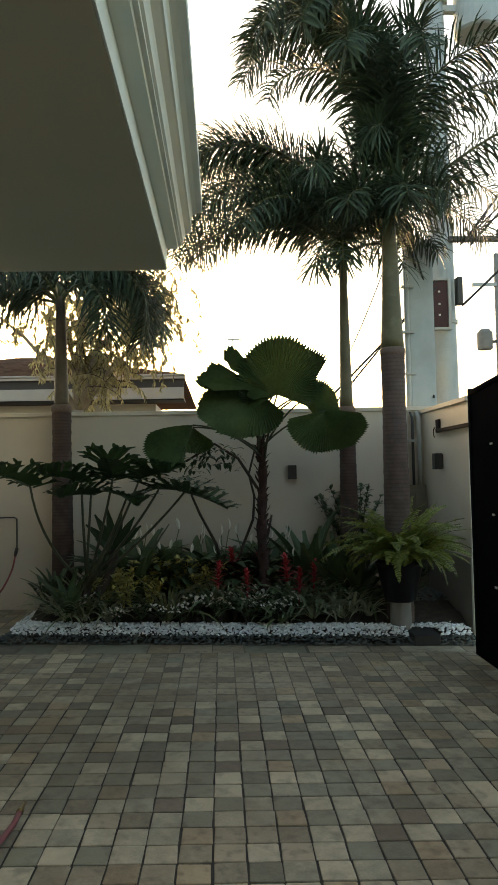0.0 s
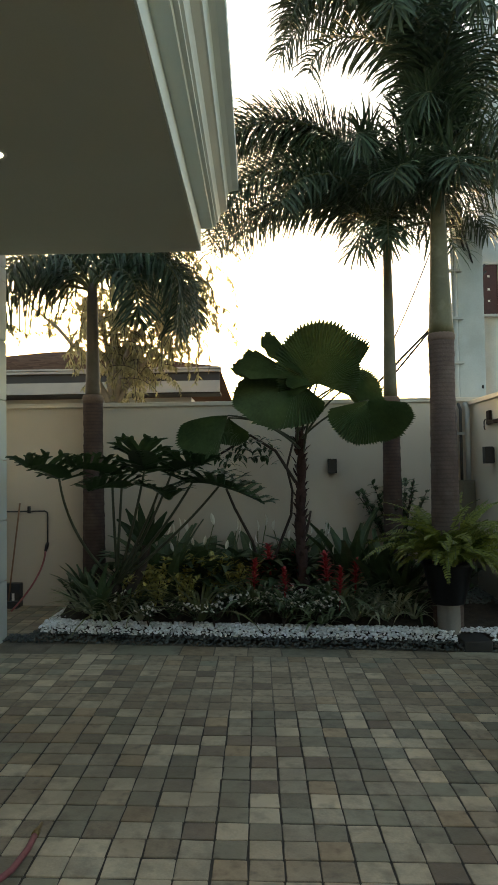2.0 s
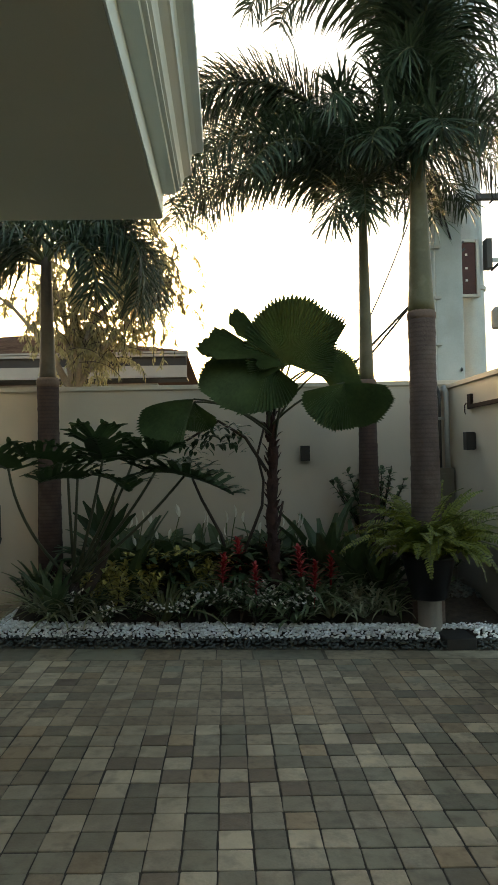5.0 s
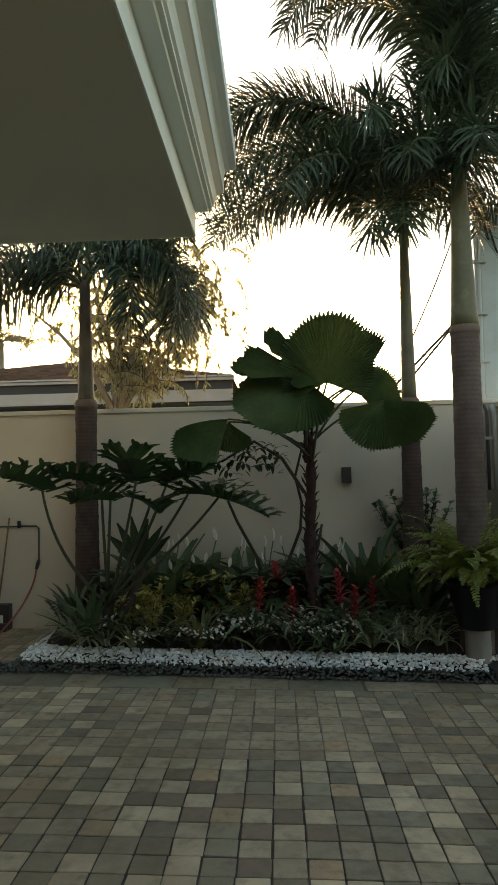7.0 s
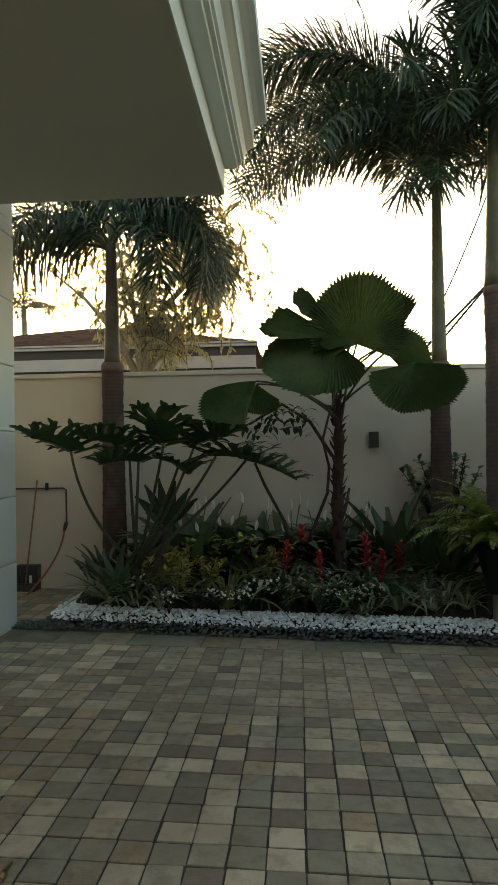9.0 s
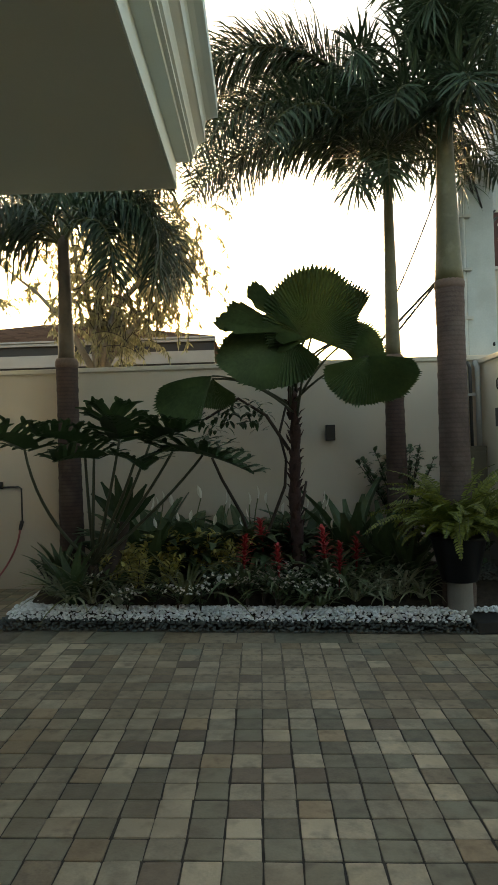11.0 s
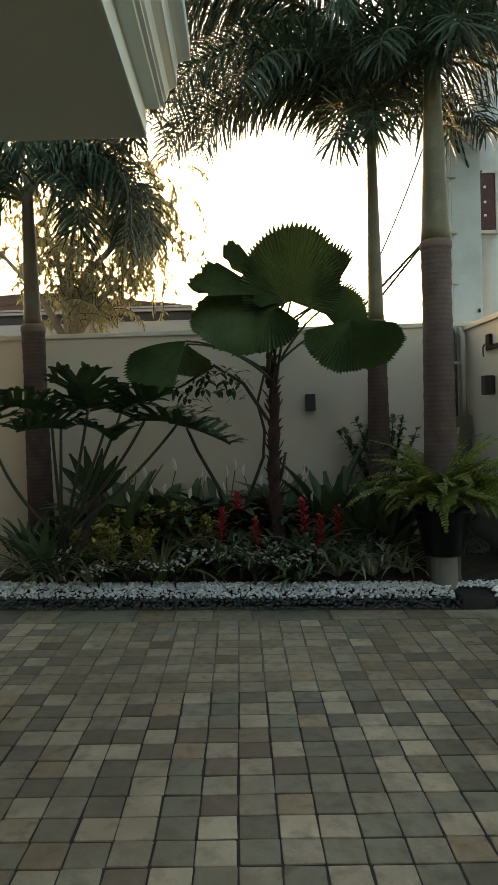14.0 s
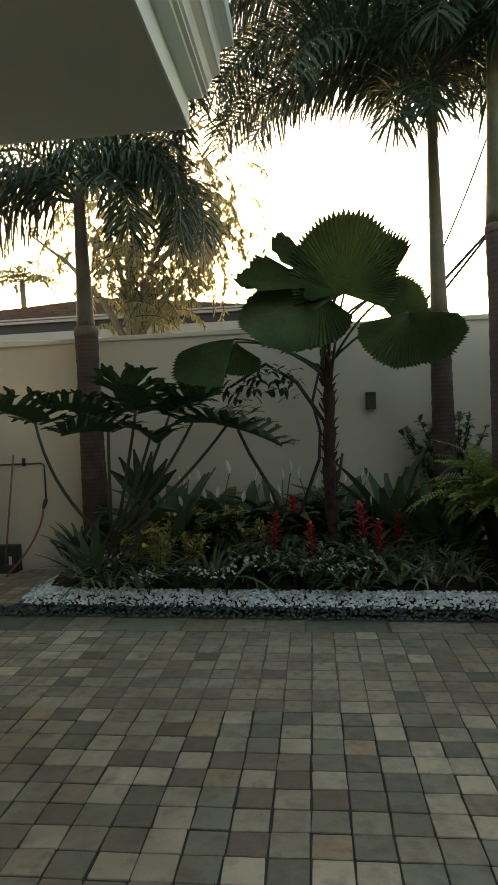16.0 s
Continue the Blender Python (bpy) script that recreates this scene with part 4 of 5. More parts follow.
def leafy(name, label, category, group, n, height, spread, leaf_l, leaf_w, material, seed, flowers=0, flower_r=0.018, stems=5, up=45):
    r = random.Random(seed)
    pl = thing(name, (0, 0, 0), label, category, group)
    for k in range(stems):
        b = bmesh.new()
        az = 360 * k / stems + r.uniform(-30, 30)
        rad = spread * r.uniform(0.3, 1.0)
        tip = Vector((rad * math.sin(radians(az)), rad * math.cos(radians(az)), height * r.uniform(0.75, 1.05)))
        pts = bez((0, 0, 0), (tip.x * 0.3, tip.y * 0.3, tip.z * 0.6), tip, 5)
        tube(b, pts, [0.006, 0.005, 0.005, 0.004, 0.004, 0.003], 5)
        st_ob = part("stem", b, TWIG, pl)
        lb = bmesh.new()
        for j in range(n // stems):
            s = r.uniform(0.25, 1.0)
            i = min(int(s * 5), 4)
            p = pts[i].lerp(pts[i + 1], s * 5 - i)
            a2 = r.uniform(0, 360)
            e2 = r.uniform(up - 40, up + 30)
            ll = leaf_l * r.uniform(0.7, 1.15)
            blade(lb, frond_points(p, a2, e2, ll, 50, 3), leaf_w * r.uniform(0.8, 1.1), polar(a2, e2 + 90), 0.25, 0.15, 0.35)
        tagged(part("foliage", lb, material, st_ob), kind="stuff")
    for k in range(flowers):
        b = bmesh.new()
        az = r.uniform(0, 360)
        rad = spread * r.uniform(0.1, 1.1)
        c = Vector((rad * math.sin(radians(az)), rad * math.cos(radians(az)), height * r.uniform(0.75, 1.15)))
        tl = Vector((r.uniform(-.4, .4), r.uniform(-1, -.2), 0.7)).normalized()
        u = tl.cross(Vector((1, 0, 0))).normalized()
        v = tl.cross(u)
        for j in range(5):
            a = 2 * math.pi * j / 5
            d = u * math.cos(a) + v * math.sin(a)
            blade(b, (c, c + d * flower_r * 0.6 + tl * 0.003, c + d * flower_r), flower_r * 0.8, tl, 0.1, 0.5, 0.5)
        part("flower", b, WHITE_FLOWER, pl, "small white flower")
    return pl


scatter(leafy("white_flowering_plant", "low leafy plant dotted with small white flowers", "flowering plant", "white flowering plants", 60, 0.24, 0.16, 0.07, 0.03, DARK_LEAF, 11, flowers=30, flower_r=0.016),
        [(-0.12, 3.44, 1), (0.14, 3.40, 1.1), (0.34, 3.50, 1.1), (-0.92, 3.42, .8), (0.62, 3.46, 1), (-1.45, 3.55, 1), (0.16, 3.62, 1.2), (-0.36, 3.50, 1), (0.5, 3.62, 1.1), (-0.72, 3.40, .8), (-0.52, 3.38, .85), (0.44, 3.40, .9), (-1.15, 3.38, .75), (0.02, 3.5, 1.05)], 12)
scatter(leafy("croton", "croton shrub with small yellow-green leaves", "shrub", "yellow-green crotons", 190, 0.40, 0.24, 0.10, 0.04, CROTON, 13, stems=7),
        [(-1.18, 3.85, 1.05), (-0.88, 3.95, 1.15), (-0.52, 3.95, 1.15), (-1.1, 3.62, .95), (-0.85, 3.66, .9), (-0.35, 3.85, 1.0), (-0.2, 4.05, 1.0), (-1.3, 3.7, 1.0)], 14)
scatter(leafy("low_leafy_plant", "low dark green leafy ground plant", "plant", "dark ground plants", 60, 0.26, 0.2, 0.1, 0.045, DARK_LEAF, 15, stems=6),
        [(-1.3, 3.55, 1), (-0.9, 3.5, .8), (-0.4, 3.6, 1), (0.45, 3.6, 1), (0.8, 3.85, 1.2), (1.3, 3.7, 1), (1.5, 4.1, 1.3), (0.1, 4.3, 1.2), (-0.7, 4.2, 1.2), (-1.5, 4.2, 1.2), (-2.0, 3.9, 1), (1.9, 3.9, 1), (2.1, 4.3, 1.2), (0.6, 4.4, 1.2), (-1.1, 4.4, 1.3), (-0.3, 4.4, 1.3), (1.9, 4.5, 1.2)], 16)
lily = strap_plant("peace_lily", "peace lily with dark broad leaves and white hooded flowers", "plant", 30, 0.52, 0.13, 66, 80, DARK_LEAF, 17, "peace lilies", tip=0.12)
for k, (dx, dy, hh) in enumerate([(-0.08, -0.05, 0.47), (0.12, -0.08, 0.42)]):
    b = bmesh.new()
    tube(b, bez((0, 0, 0), (dx * 0.3, dy * 0.3, hh * 0.6), (dx, dy, hh), 5), 0.004, 5)
    s_ob = part("flower_stem", b, PETIOLE, lily)
    b = bmesh.new()
    p = Vector((dx, dy, hh))
    blade(b, (p, p + Vector((0.008, -0.008, 0.03)), p + Vector((0.014, -0.01, 0.06)), p + Vector((0.02, -0.01, 0.085))), 0.034, (0, -1, 0.2), 0.5, 0.1, 0.3)
    part("spathe", b, WHITE_FLOWER, s_ob, "white hooded flower")
scatter(lily, [(-1.0, 4.25, 1.42), (-0.7, 4.35, 1.5), (-0.4, 4.25, 1.42), (-0.08, 4.35, 1.5), (0.2, 4.25, 1.42), (0.5, 4.35, 1.45), (-1.3, 4.4, 1.4), (0.7, 4.2, 1.1), (-0.55, 4.12, 1.15), (0.0, 4.15, 1.15), (-0.85, 4.12, 1.1), (0.35, 4.4, 1.3)], 18)
scatter(leafy("small_leaved_shrub", "upright dark shrub with small glossy leaves against the wall", "shrub", "", 1200, 0.98, 0.36, 0.065, 0.042, DARK_LEAF, 19, stems=24),
        [(1.55, 4.68, 1.22)], 20)


# ---- thin-stemmed branching shrub beside the fan palm ----
def build_branchy():
    ox, oy = 0.1, 4.1
    br = thing("thin_stemmed_shrub", (ox, oy, 0.2), "leggy shrub with bare bent stems and sparse dark leaves", "shrub")
    paths = [[(0, 0, 0), (-0.02, 0, 0.5), (0.16, -0.05, 0.95), (0.18, -0.05, 1.2), (0.12, -0.1, 1.45), (0.2, -0.1, 1.75)],
             [(0.05, 0, 0), (0.22, -0.1, 0.5), (0.32, -0.15, 0.8), (0.36, -0.15, 1.0)],
             [(-0.1, 0.02, 0.1), (-0.25, -0.2, 0.7), (-0.42, -0.4, 1.05), (-0.5, -0.45, 1.25)],
             [(0.2, -0.3, 1.3), (0.0, -0.35, 1.62), (-0.25, -0.4, 1.78), (-0.55, -0.45, 1.6)]]
    r = random.Random(4)
    for k, pth in enumerate(paths):
        b = bmesh.new()
        pts = [Vector(p) for p in pth]
        tube(b, pts, [0.018 - 0.008 * j / len(pts) for j in range(len(pts))], 7)
        s_ob = part("stem", b, TWIG, br, smooth=True)
        if k == 3:
            lb = bmesh.new()
            for j in range(120):
                s = r.uniform(0.4, 1.0)
                i = min(int(s * (len(pts) - 1)), len(pts) - 2)
                p = pts[i].lerp(pts[i + 1], s * (len(pts) - 1) - i) + Vector((r.uniform(-.12, .12), r.uniform(-.1, .1), r.uniform(-.2, .05)))
                az = r.uniform(0, 360)
                blade(lb, frond_points(p, az, r.uniform(-50, 30), r.uniform(0.07, 0.12), 30, 3), 0.04, polar(az, 90), 0.2, 0.15, 0.4)
            tagged(part("foliage", lb, PHILO, s_ob), kind="stuff")


build_branchy()


# ---- potted fern on its pedestal ----
def build_pot():
    px, py = 1.72, 3.42
    pd = thing("pedestal", (px, py, soil(px, py) - 0.06), "short grey concrete cylinder pedestal under the pot", "pedestal")
    part("drum", lathe(bmesh.new(), [(0.105, 0.0), (0.108, 0.01), (0.106, 0.27), (0.10, 0.278)], 28), PEDESTAL, pd, smooth=False)
    top = soil(px, py) - 0.06 + 0.278
    pt = thing("plant_pot", (px, py, top), "tall black glazed tapering plant pot", "plant pot")
    part("bowl", lathe(bmesh.new(), [(0.145, 0.0), (0.155, 0.01), (0.232, 0.35), (0.250, 0.365), (0.252, 0.39), (0.238, 0.392), (0.222, 0.37)], 32), POT, pt, smooth=True)
    part("potting_soil", lathe(bmesh.new(), [(0.2, 0.355), (0.2, 0.375)], 24), SOIL, pt)
    fe = thing("boston_fern", (px, py, top + 0.37), "bright green Boston fern spilling over the pot", "fern")
    r = random.Random(6)
    for k in range(150):
        az = k * 137.5 + r.uniform(-12, 12)
        el = r.uniform(38, 88)
        ln = r.uniform(0.48, 0.88)
        pts = frond_points(polar(az, 0) * 0.05, az, el, ln, r.uniform(50, 135), 10, sway=r.uniform(-30, 30))
        b = bmesh.new()
        tube(b, pts, 0.003, 4)
        fr = part("frond", b, PETIOLE, fe)
        lb = bmesh.new()
        tw = r.uniform(-0.7, 0.7)
        for j in range(30):
            s = 0.1 + 0.9 * j / 30
            i = min(int(s * 10), 9)
            p = pts[i].lerp(pts[i + 1], s * 10 - i)
            d = (pts[i + 1] - pts[i]).normalized()
            sd = d.cross(Vector((0, 0, 1)))
            sd = sd.normalized() if sd.length > 0.05 else Vector((1, 0, 0))
            nr = sd.cross(d)
            sd, nr = sd * math.cos(tw) + nr * math.sin(tw), nr * math.cos(tw) - sd * math.sin(tw)
            w = 0.072 * math.sin(math.pi * min(1.0, 0.22 + 0.74 * s)) * r.uniform(0.8, 1.15)
            for sg in (-1, 1):
                o = (sd * sg + d * r.uniform(0.1, 0.4) + nr * r.uniform(-0.1, 0.3)).normalized()
                blade(lb, (p, p + o * w * 0.6, p + o * w + Vector((0, 0, -0.006))), 0.019, nr, 0.15, 0.4, 0.8)
        tagged(part("foliage", lb, FERN, fr), kind="stuff")


build_pot()


# ---- poles, pipes and cables ----
def build_poles():
    up = thing("utility_pole", (3.28, 6.5, -0.3), "tall grey tapering steel utility pole behind the wall", "utility pole")
    b = bmesh.new()
    tube(b, [(-0.02 * k / 5, 0, 2.2 * k) for k in range(6)], [0.21 - 0.012 * k for k in range(6)], 24)
    part("shaft", b, POLE, up, smooth=True)
    for zz in (4.1, 7.2, 8.35, 9.0):
        part("band", lathe(bmesh.new(), [(0.19, zz), (0.205, zz + 0.01), (0.205, zz + 0.06), (0.19, zz + 0.07)], 24), PIPE, up)
    part("cross_arm", box(bmesh.new(), 0.05, 1.3, -0.22, -0.14, 5.30, 5.38, 0.01), PIPE_DARK, up, "dark steel cross-arm")
    for k in range(3):
        part("insulator", lathe(bmesh.new(), [(0.025, 5.38), (0.04, 5.41), (0.025, 5.44), (0.035, 5.46), (0.015, 5.49)], 10, (0.45 + 0.35 * k, -0.18)), PIPE_DARK, up)
    part("transformer_arm", box(bmesh.new(), 0.1, 0.36, -0.1, 0.0, 8.86, 8.96, 0.01), PIPE, up)
    b = bmesh.new()
    lathe(b, [(0.30, 8.52), (0.335, 8.55), (0.335, 9.5), (0.355, 9.52), (0.355, 9.58), (0.2, 9.66)], 28, (0.64, -0.05))
    part("transformer", b, POLE, up, "grey cylindrical transformer can", smooth=False)
    # meter board
    mb = thing("meter_box", (3.13, 6.22, 4.05), "maroon meter board in a pale metal frame on the pole", "meter box")
    part("board", box(bmesh.new(), -0.12, 0.12, -0.03, 0.0, -0.34, 0.34, 0.005), METER_RED, mb)
    part("frame", box(bmesh.new(), 0.121, 0.17, -0.05, 0.06, -0.38, 0.38, 0.005), PIPE, mb)
    part("frame", box(bmesh.new(), -0.13, 0.12, -0.045, 0.04, 0.341, 0.38, 0.004), PIPE, mb)
    part("frame", box(bmesh.new(), -0.13, 0.12, -0.045, 0.04, -0.38, -0.341, 0.004), PIPE, mb)
    for k, zz in enumerate((0.18, 0.0, -0.16)):
        part("label_plate", box(bmesh.new(), -0.02, 0.01, -0.036, -0.0305, zz - 0.014, zz + 0.014), WHITE_TRIM, mb)
    part("bracket", box(bmesh.new(), -0.05, 0.05, 0.0, 0.2, -0.05, 0.05), PIPE_DARK, mb)
    sw = thing("switch_box", (3.44, 6.24, 4.25), "small dark switch box clamped to the pole", "switch box")
    part("case", box(bmesh.new(), -0.04, 0.04, -0.05, 0.09, -0.2, 0.2, 0.01), PIPE_DARK, sw)
    # service conduits rising behind the wall corner
    cm = thing("service_mast", (2.47, 5.35, -0.3), "pale square service mast with clipped conduits", "service mast")
    part("mast", box(bmesh.new(), -0.03, 0.30, -0.02, 0.18, 0.0, 5.02, 0.01), POLE, cm)
    for dx, rr, hh in ((-0.07, 0.035, 4.98),):
        b = bmesh.new()
        tube(b, [(dx, -0.03, 0.0), (dx, -0.03, hh)], rr, 10)
        part("conduit", b, PIPE, cm, smooth=True)
    for zz in (3.2, 3.75, 4.35):
        part("clip", box(bmesh.new(), -0.15, 0.02, -0.085, -0.02, zz, zz + 0.03), PIPE, cm)
    b = bmesh.new()
    lathe(b, [(0.05, 4.90), (0.09, 4.94), (0.10, 5.13), (0.08, 5.21), (0.03, 5.24)], 14, (-0.05, -0.03))
    part("weatherhead", b, CABLE, cm, "black cable entrance cap")
    gp = thing("electrical_post", (2.27, 4.80, 0.05), "olive-grey electrical box post against the wall corner", "electrical box")
    part("case", box(bmesh.new(), -0.09, 0.14, -0.09, 0.10, 0.0, 1.42, 0.008), GREENBOX, gp)
    part("door", box(bmesh.new(), 0.0, 0.13, -0.098, -0.0905, 0.06, 1.36, 0.002), GREENBOX, gp)
    for dx in (-0.06, 0.02, 0.10):
        b = bmesh.new()
        tube(b, [(dx, 0.02, 1.42), (dx, 0.02, 2.25), (dx, 0.1, 2.32)], 0.018 if dx < 0.05 else 0.03, 8)
        part("conduit", b, PIPE if dx != 0.02 else PIPE_DARK, gp, smooth=True)
    b = bmesh.new()
    box(b, -0.12, 0.06, -0.03, 0.0, 1.95, 1.98)
    part("clip", b, PIPE, gp)
    fp = thing("utility_pole", (11.75, 25.0, -0.3), "slim distant utility pole with a transformer", "utility pole")
    b = bmesh.new()
    tube(b, [(0, 0, 0), (0, 0, 11.0)], [0.16, 0.11], 12)
    part("shaft", b, PEDESTAL, fp, smooth=True)
    part("cross_arm", box(bmesh.new(), -1.1, 0.5, -0.1, 0.0, 9.6, 9.75), PIPE, fp)
    b = bmesh.new()
    lathe(b, [(0.3, 6.9), (0.32, 7.0), (0.32, 7.6), (0.2, 7.75)], 16, (-0.65, -0.1))
    part("transformer", b, PEDESTAL, fp, "grey transformer can")
    part("bracket", box(bmesh.new(), -0.4, 0.0, -0.05, 0.05, 7.2, 7.3), PIPE_DARK, fp)


build_poles()


def cable(pts, rad=0.012, label="black overhead cable sagging between the poles"):
    b = bmesh.new()
    tube(b, pts, rad, 6)
    tagged(part("cable", b, CABLE, None, smooth=True), label, "cable", "overhead cables")


def sag(p0, p1, s, n=14):
    p0, p1 = Vector(p0), Vector(p1)
    return [p0.lerp(p1, k / n) + Vector((0, 0, -4 * s * (k / n) * (1 - k / n))) for k in range(n + 1)]


cable(sag((3.6, 6.3, 5.05), (7.6, 7.6, 10.4), 0.1), 0.02)
cable(sag((3.65, 6.3, 4.95), (7.9, 7.6, 9.9), 0.15), 0.016)
cable(sag((3.5, 6.3, 4.05), (7.4, 7.6, 8.0), 0.15), 0.018)
cable(sag((3.5, 6.3, 4.95), (7.6, 7.6, 9.2), 0.1), 0.012)
cable(sag((2.9, 5.6, 4.14), (-0.9, 5.6, 0.35), 0.0), 0.014, "steel guy wire slanting down behind the wall")
cable(sag((2.9, 5.65, 4.24), (-0.6, 5.65, 0.15), 0.0), 0.012, "steel guy wire slanting down behind the wall")
cable(sag((2.4, 5.6, 4.96), (1.6, 5.6, 3.1), 0.08), 0.008, "thin black wire hanging between the palms")
cable(sag((2.43, 5.3, 4.92), (2.35, 5.0, 9.5), 0.0), 0.014, "black service cable rising to the lines")
cable(bez((2.45, 5.3, 4.75), (2.55, 5.2, 3.9), (3.02, 6.2, 4.1), 14), 0.016, "black cable looping to the meter board")
cable(bez((2.48, 5.3, 4.7), (2.75, 5.2, 3.6), (3.05, 6.2, 3.9), 14), 0.012, "black cable looping to the meter board")
cable(bez((3.04, 6.2, 3.9), (2.98, 6.1, 3.2), (2.72, 5.3, 2.6), 14), 0.014, "black cable hanging down by the pole")
for k in range(4):
    cable(bez((3.5 + .05 * k, 6.2, 5.5), (3.35 + 0.1 * k, 6.1, 4.4 + 0.2 * k), (3.9 + .1 * k, 6.2, 5.45), 12), 0.008, "thin loose cable loop below the cross-arm")


# ---- the neighbouring house, its tree and the distance ----
def build_house():
    hs = thing("house", (-5.0, 14.0, -0.12), "neighbouring bungalow with a brown shingled roof and white trim", "house")
    part("wall", box(bmesh.new(), -5.0, 3.2, 0.9, 9.0, -0.18, 3.66), HOUSE_PAINT, hs)
    b = bmesh.new()
    v = [b.verts.new(p) for p in ((-6, 0, 4.32), (4.0, 0, 4.32), (4.0, 10, 4.32), (-6, 10, 4.32), (-1.5, 5, 5.62), (-0.6, 5, 5.66))]
    for f in ((0, 1, 5, 4), (1, 2, 5), (2, 3, 4, 5), (3, 0, 4), (3, 2, 1, 0)):
        b.faces.new([v[i] for i in f])
    rf = part("roof", b, ROOF, hs)
    b = bmesh.new()
    for k in range(24):
        s = k / 24
        zz, yy = 4.325 + 1.315 * s, 5 * s
        x0, x1 = -6 + 4.5 * s, 4.0 - 4.6 * s
        while x0 < x1 - 0.05:
            w = min(x1 - x0, 0.3)
            box(b, x0, x0 + w - 0.012, yy - 0.015, yy + 0.16, zz, zz + 0.022)
            x0 += w
    part("shingle_course", b, ROOF, rf)
    part("gutter", box(bmesh.new(), -6.05, 4.05, -0.12, -0.004, 4.27, 4.315, 0.01), HOUSE_TRIM, hs, "pale metal gutter")
    part("gutter", box(bmesh.new(), -6.05, 4.05, -0.09, -0.004, 4.195, 4.262, 0.01), HOUSE_TRIM, hs, "pale metal gutter")
    part("fascia", box(bmesh.new(), -6.0, 4.0, 0.0, 0.05, 3.99, 4.31), FASCIA, hs, "dark brown fascia board")
    part("eave", box(bmesh.new(), -6.0, 4.0, 0.061, 0.9, 3.67, 3.72), FASCIA, hs)
    part("trim_band", box(bmesh.new(), -6.0, 4.0, 0.002, 0.06, 3.70, 3.985), HOUSE_TRIM, hs, "beige painted band below the eave")
    for k in range(3):
        wn_ob = part("window", box(bmesh.new(), -4.2 + 2.4 * k, -2.8 + 2.4 * k, 0.85, 0.897, 2.2, 3.4), FASCIA, hs)
        part("pane", box(bmesh.new(), -4.1 + 2.4 * k, -2.9 + 2.4 * k, 0.83, 0.848, 2.3, 3.3), POT, wn_ob)


build_house()


def build_tree():
    tr = thing("tree", (-2.75, 9.0, -0.3), "leaning tree with pale forked trunk and fine drooping yellow-green leaves", "tree")
    r = random.Random(12)
    b = bmesh.new()
    tube(b, [(0.05, 0, 0), (0.1, 0, 1.5), (0.12, 0, 2.5), (0.1, 0, 3.15)], [0.15, 0.13, 0.115, 0.105], 12)
    part("trunk", b, TREE_BARK, tr, smooth=True)
    tips = []
    limbs = [[(0.1, 0, 3.05), (-0.35, 0, 3.9), (-0.85, -.1, 4.5), (-1.45, -.2, 5.0)], [(0.1, 0, 3.05), (0.0, 0.1, 4.1), (-0.25, .2, 5.1), (-.5, .2, 6.2)],
             [(0.1, 0, 3.05), (0.35, 0, 4.0), (0.7, 0, 5.0), (1.1, 0, 5.9)], [(0.1, 0, 3.05), (0.15, -.1, 4.3), (0.4, -.1, 5.6), (0.7, -.2, 6.6)],
             [(0.4, 0, 4.2), (1.0, 0, 4.8), (1.35, -.1, 5.1), (1.75, -.1, 5.3)], [(0.1, 0, 3.05), (0.5, .2, 3.75), (1.0, .3, 4.3), (1.6, .3, 4.7)]]
    for pth in limbs:
        b = bmesh.new()
        pts = [Vector(p) for p in pth]
        tube(b, pts, [0.065, 0.048, 0.034, 0.016], 8)
        part("limb", b, TREE_BARK, tr, smooth=True)
        left = pts[-1].x < -1
        for k in range(14 if left else 90):
            s = r.uniform(0.2, 1.0)
            i = min(int(s * 3), 2)
            tips.append(pts[i].lerp(pts[i + 1], s * 3 - i) + Vector((r.gauss(0, 0.26), r.gauss(0, 0.4), r.gauss(0.45 if left else 0.18, 0.25))))
    lb = bmesh.new()
    tb = bmesh.new()
    for p in tips:
        ln = r.uniform(0.35, 0.95)
        az = r.uniform(0, 360)
        pts = frond_points(p, az, r.uniform(-45, 25), ln, r.uniform(60, 100), 8)
        tube(tb, pts, 0.006, 4)
        for j in range(44):
            s = r.uniform(0.05, 1)
            i = min(int(s * 8), 7)
            q = pts[i].lerp(pts[i + 1], s * 8 - i)
            a2 = r.uniform(0, 360)
            e2 = r.uniform(-85, -25)
            blade(lb, frond_points(q, a2, e2, r.uniform(0.07, 0.14), 20, 2), 0.026, polar(a2 + 90, 0), 0.15, 0.2, 0.4)
    cr = part("crown", lb, TREE_LEAF, tr)
    tagged(part("twig", tb, TWIG, cr), kind="stuff")


build_tree()

fpm = thing("palm_tree", (-11.15, 25.0, -0.1), "distant coconut palm beyond the rooftops", "palm tree")
b = bmesh.new()
tube(b, [(0, 0, 0), (0.1, 0, 4.0), (0.0, 0, 7.6)], [0.18, 0.14, 0.11], 10)
part("trunk", b, TREE_BARK, fpm, smooth=True)
for k in range(13):
    frond(fpm, (0, 0, 7.6), k * 27.7, 55 - 9 * (k % 5), 1.9, 90, 300 + k, leaf=0.45, gap=0.06, plume=False, material=FAR_FROND, droop=0.9, width=0.05)

an = thing("antenna", (0.35, 18.0, -0.3), "thin rooftop television antenna", "antenna")
b = bmesh.new()
tube(b, [(0, 0, 0.0), (0, 0, 6.15)], 0.02, 5)
part("mast", b, PIPE, an)
part("boom", box(bmesh.new(), -0.18, 0.28, -0.02, 0.02, 6.12, 6.16), PIPE, an)


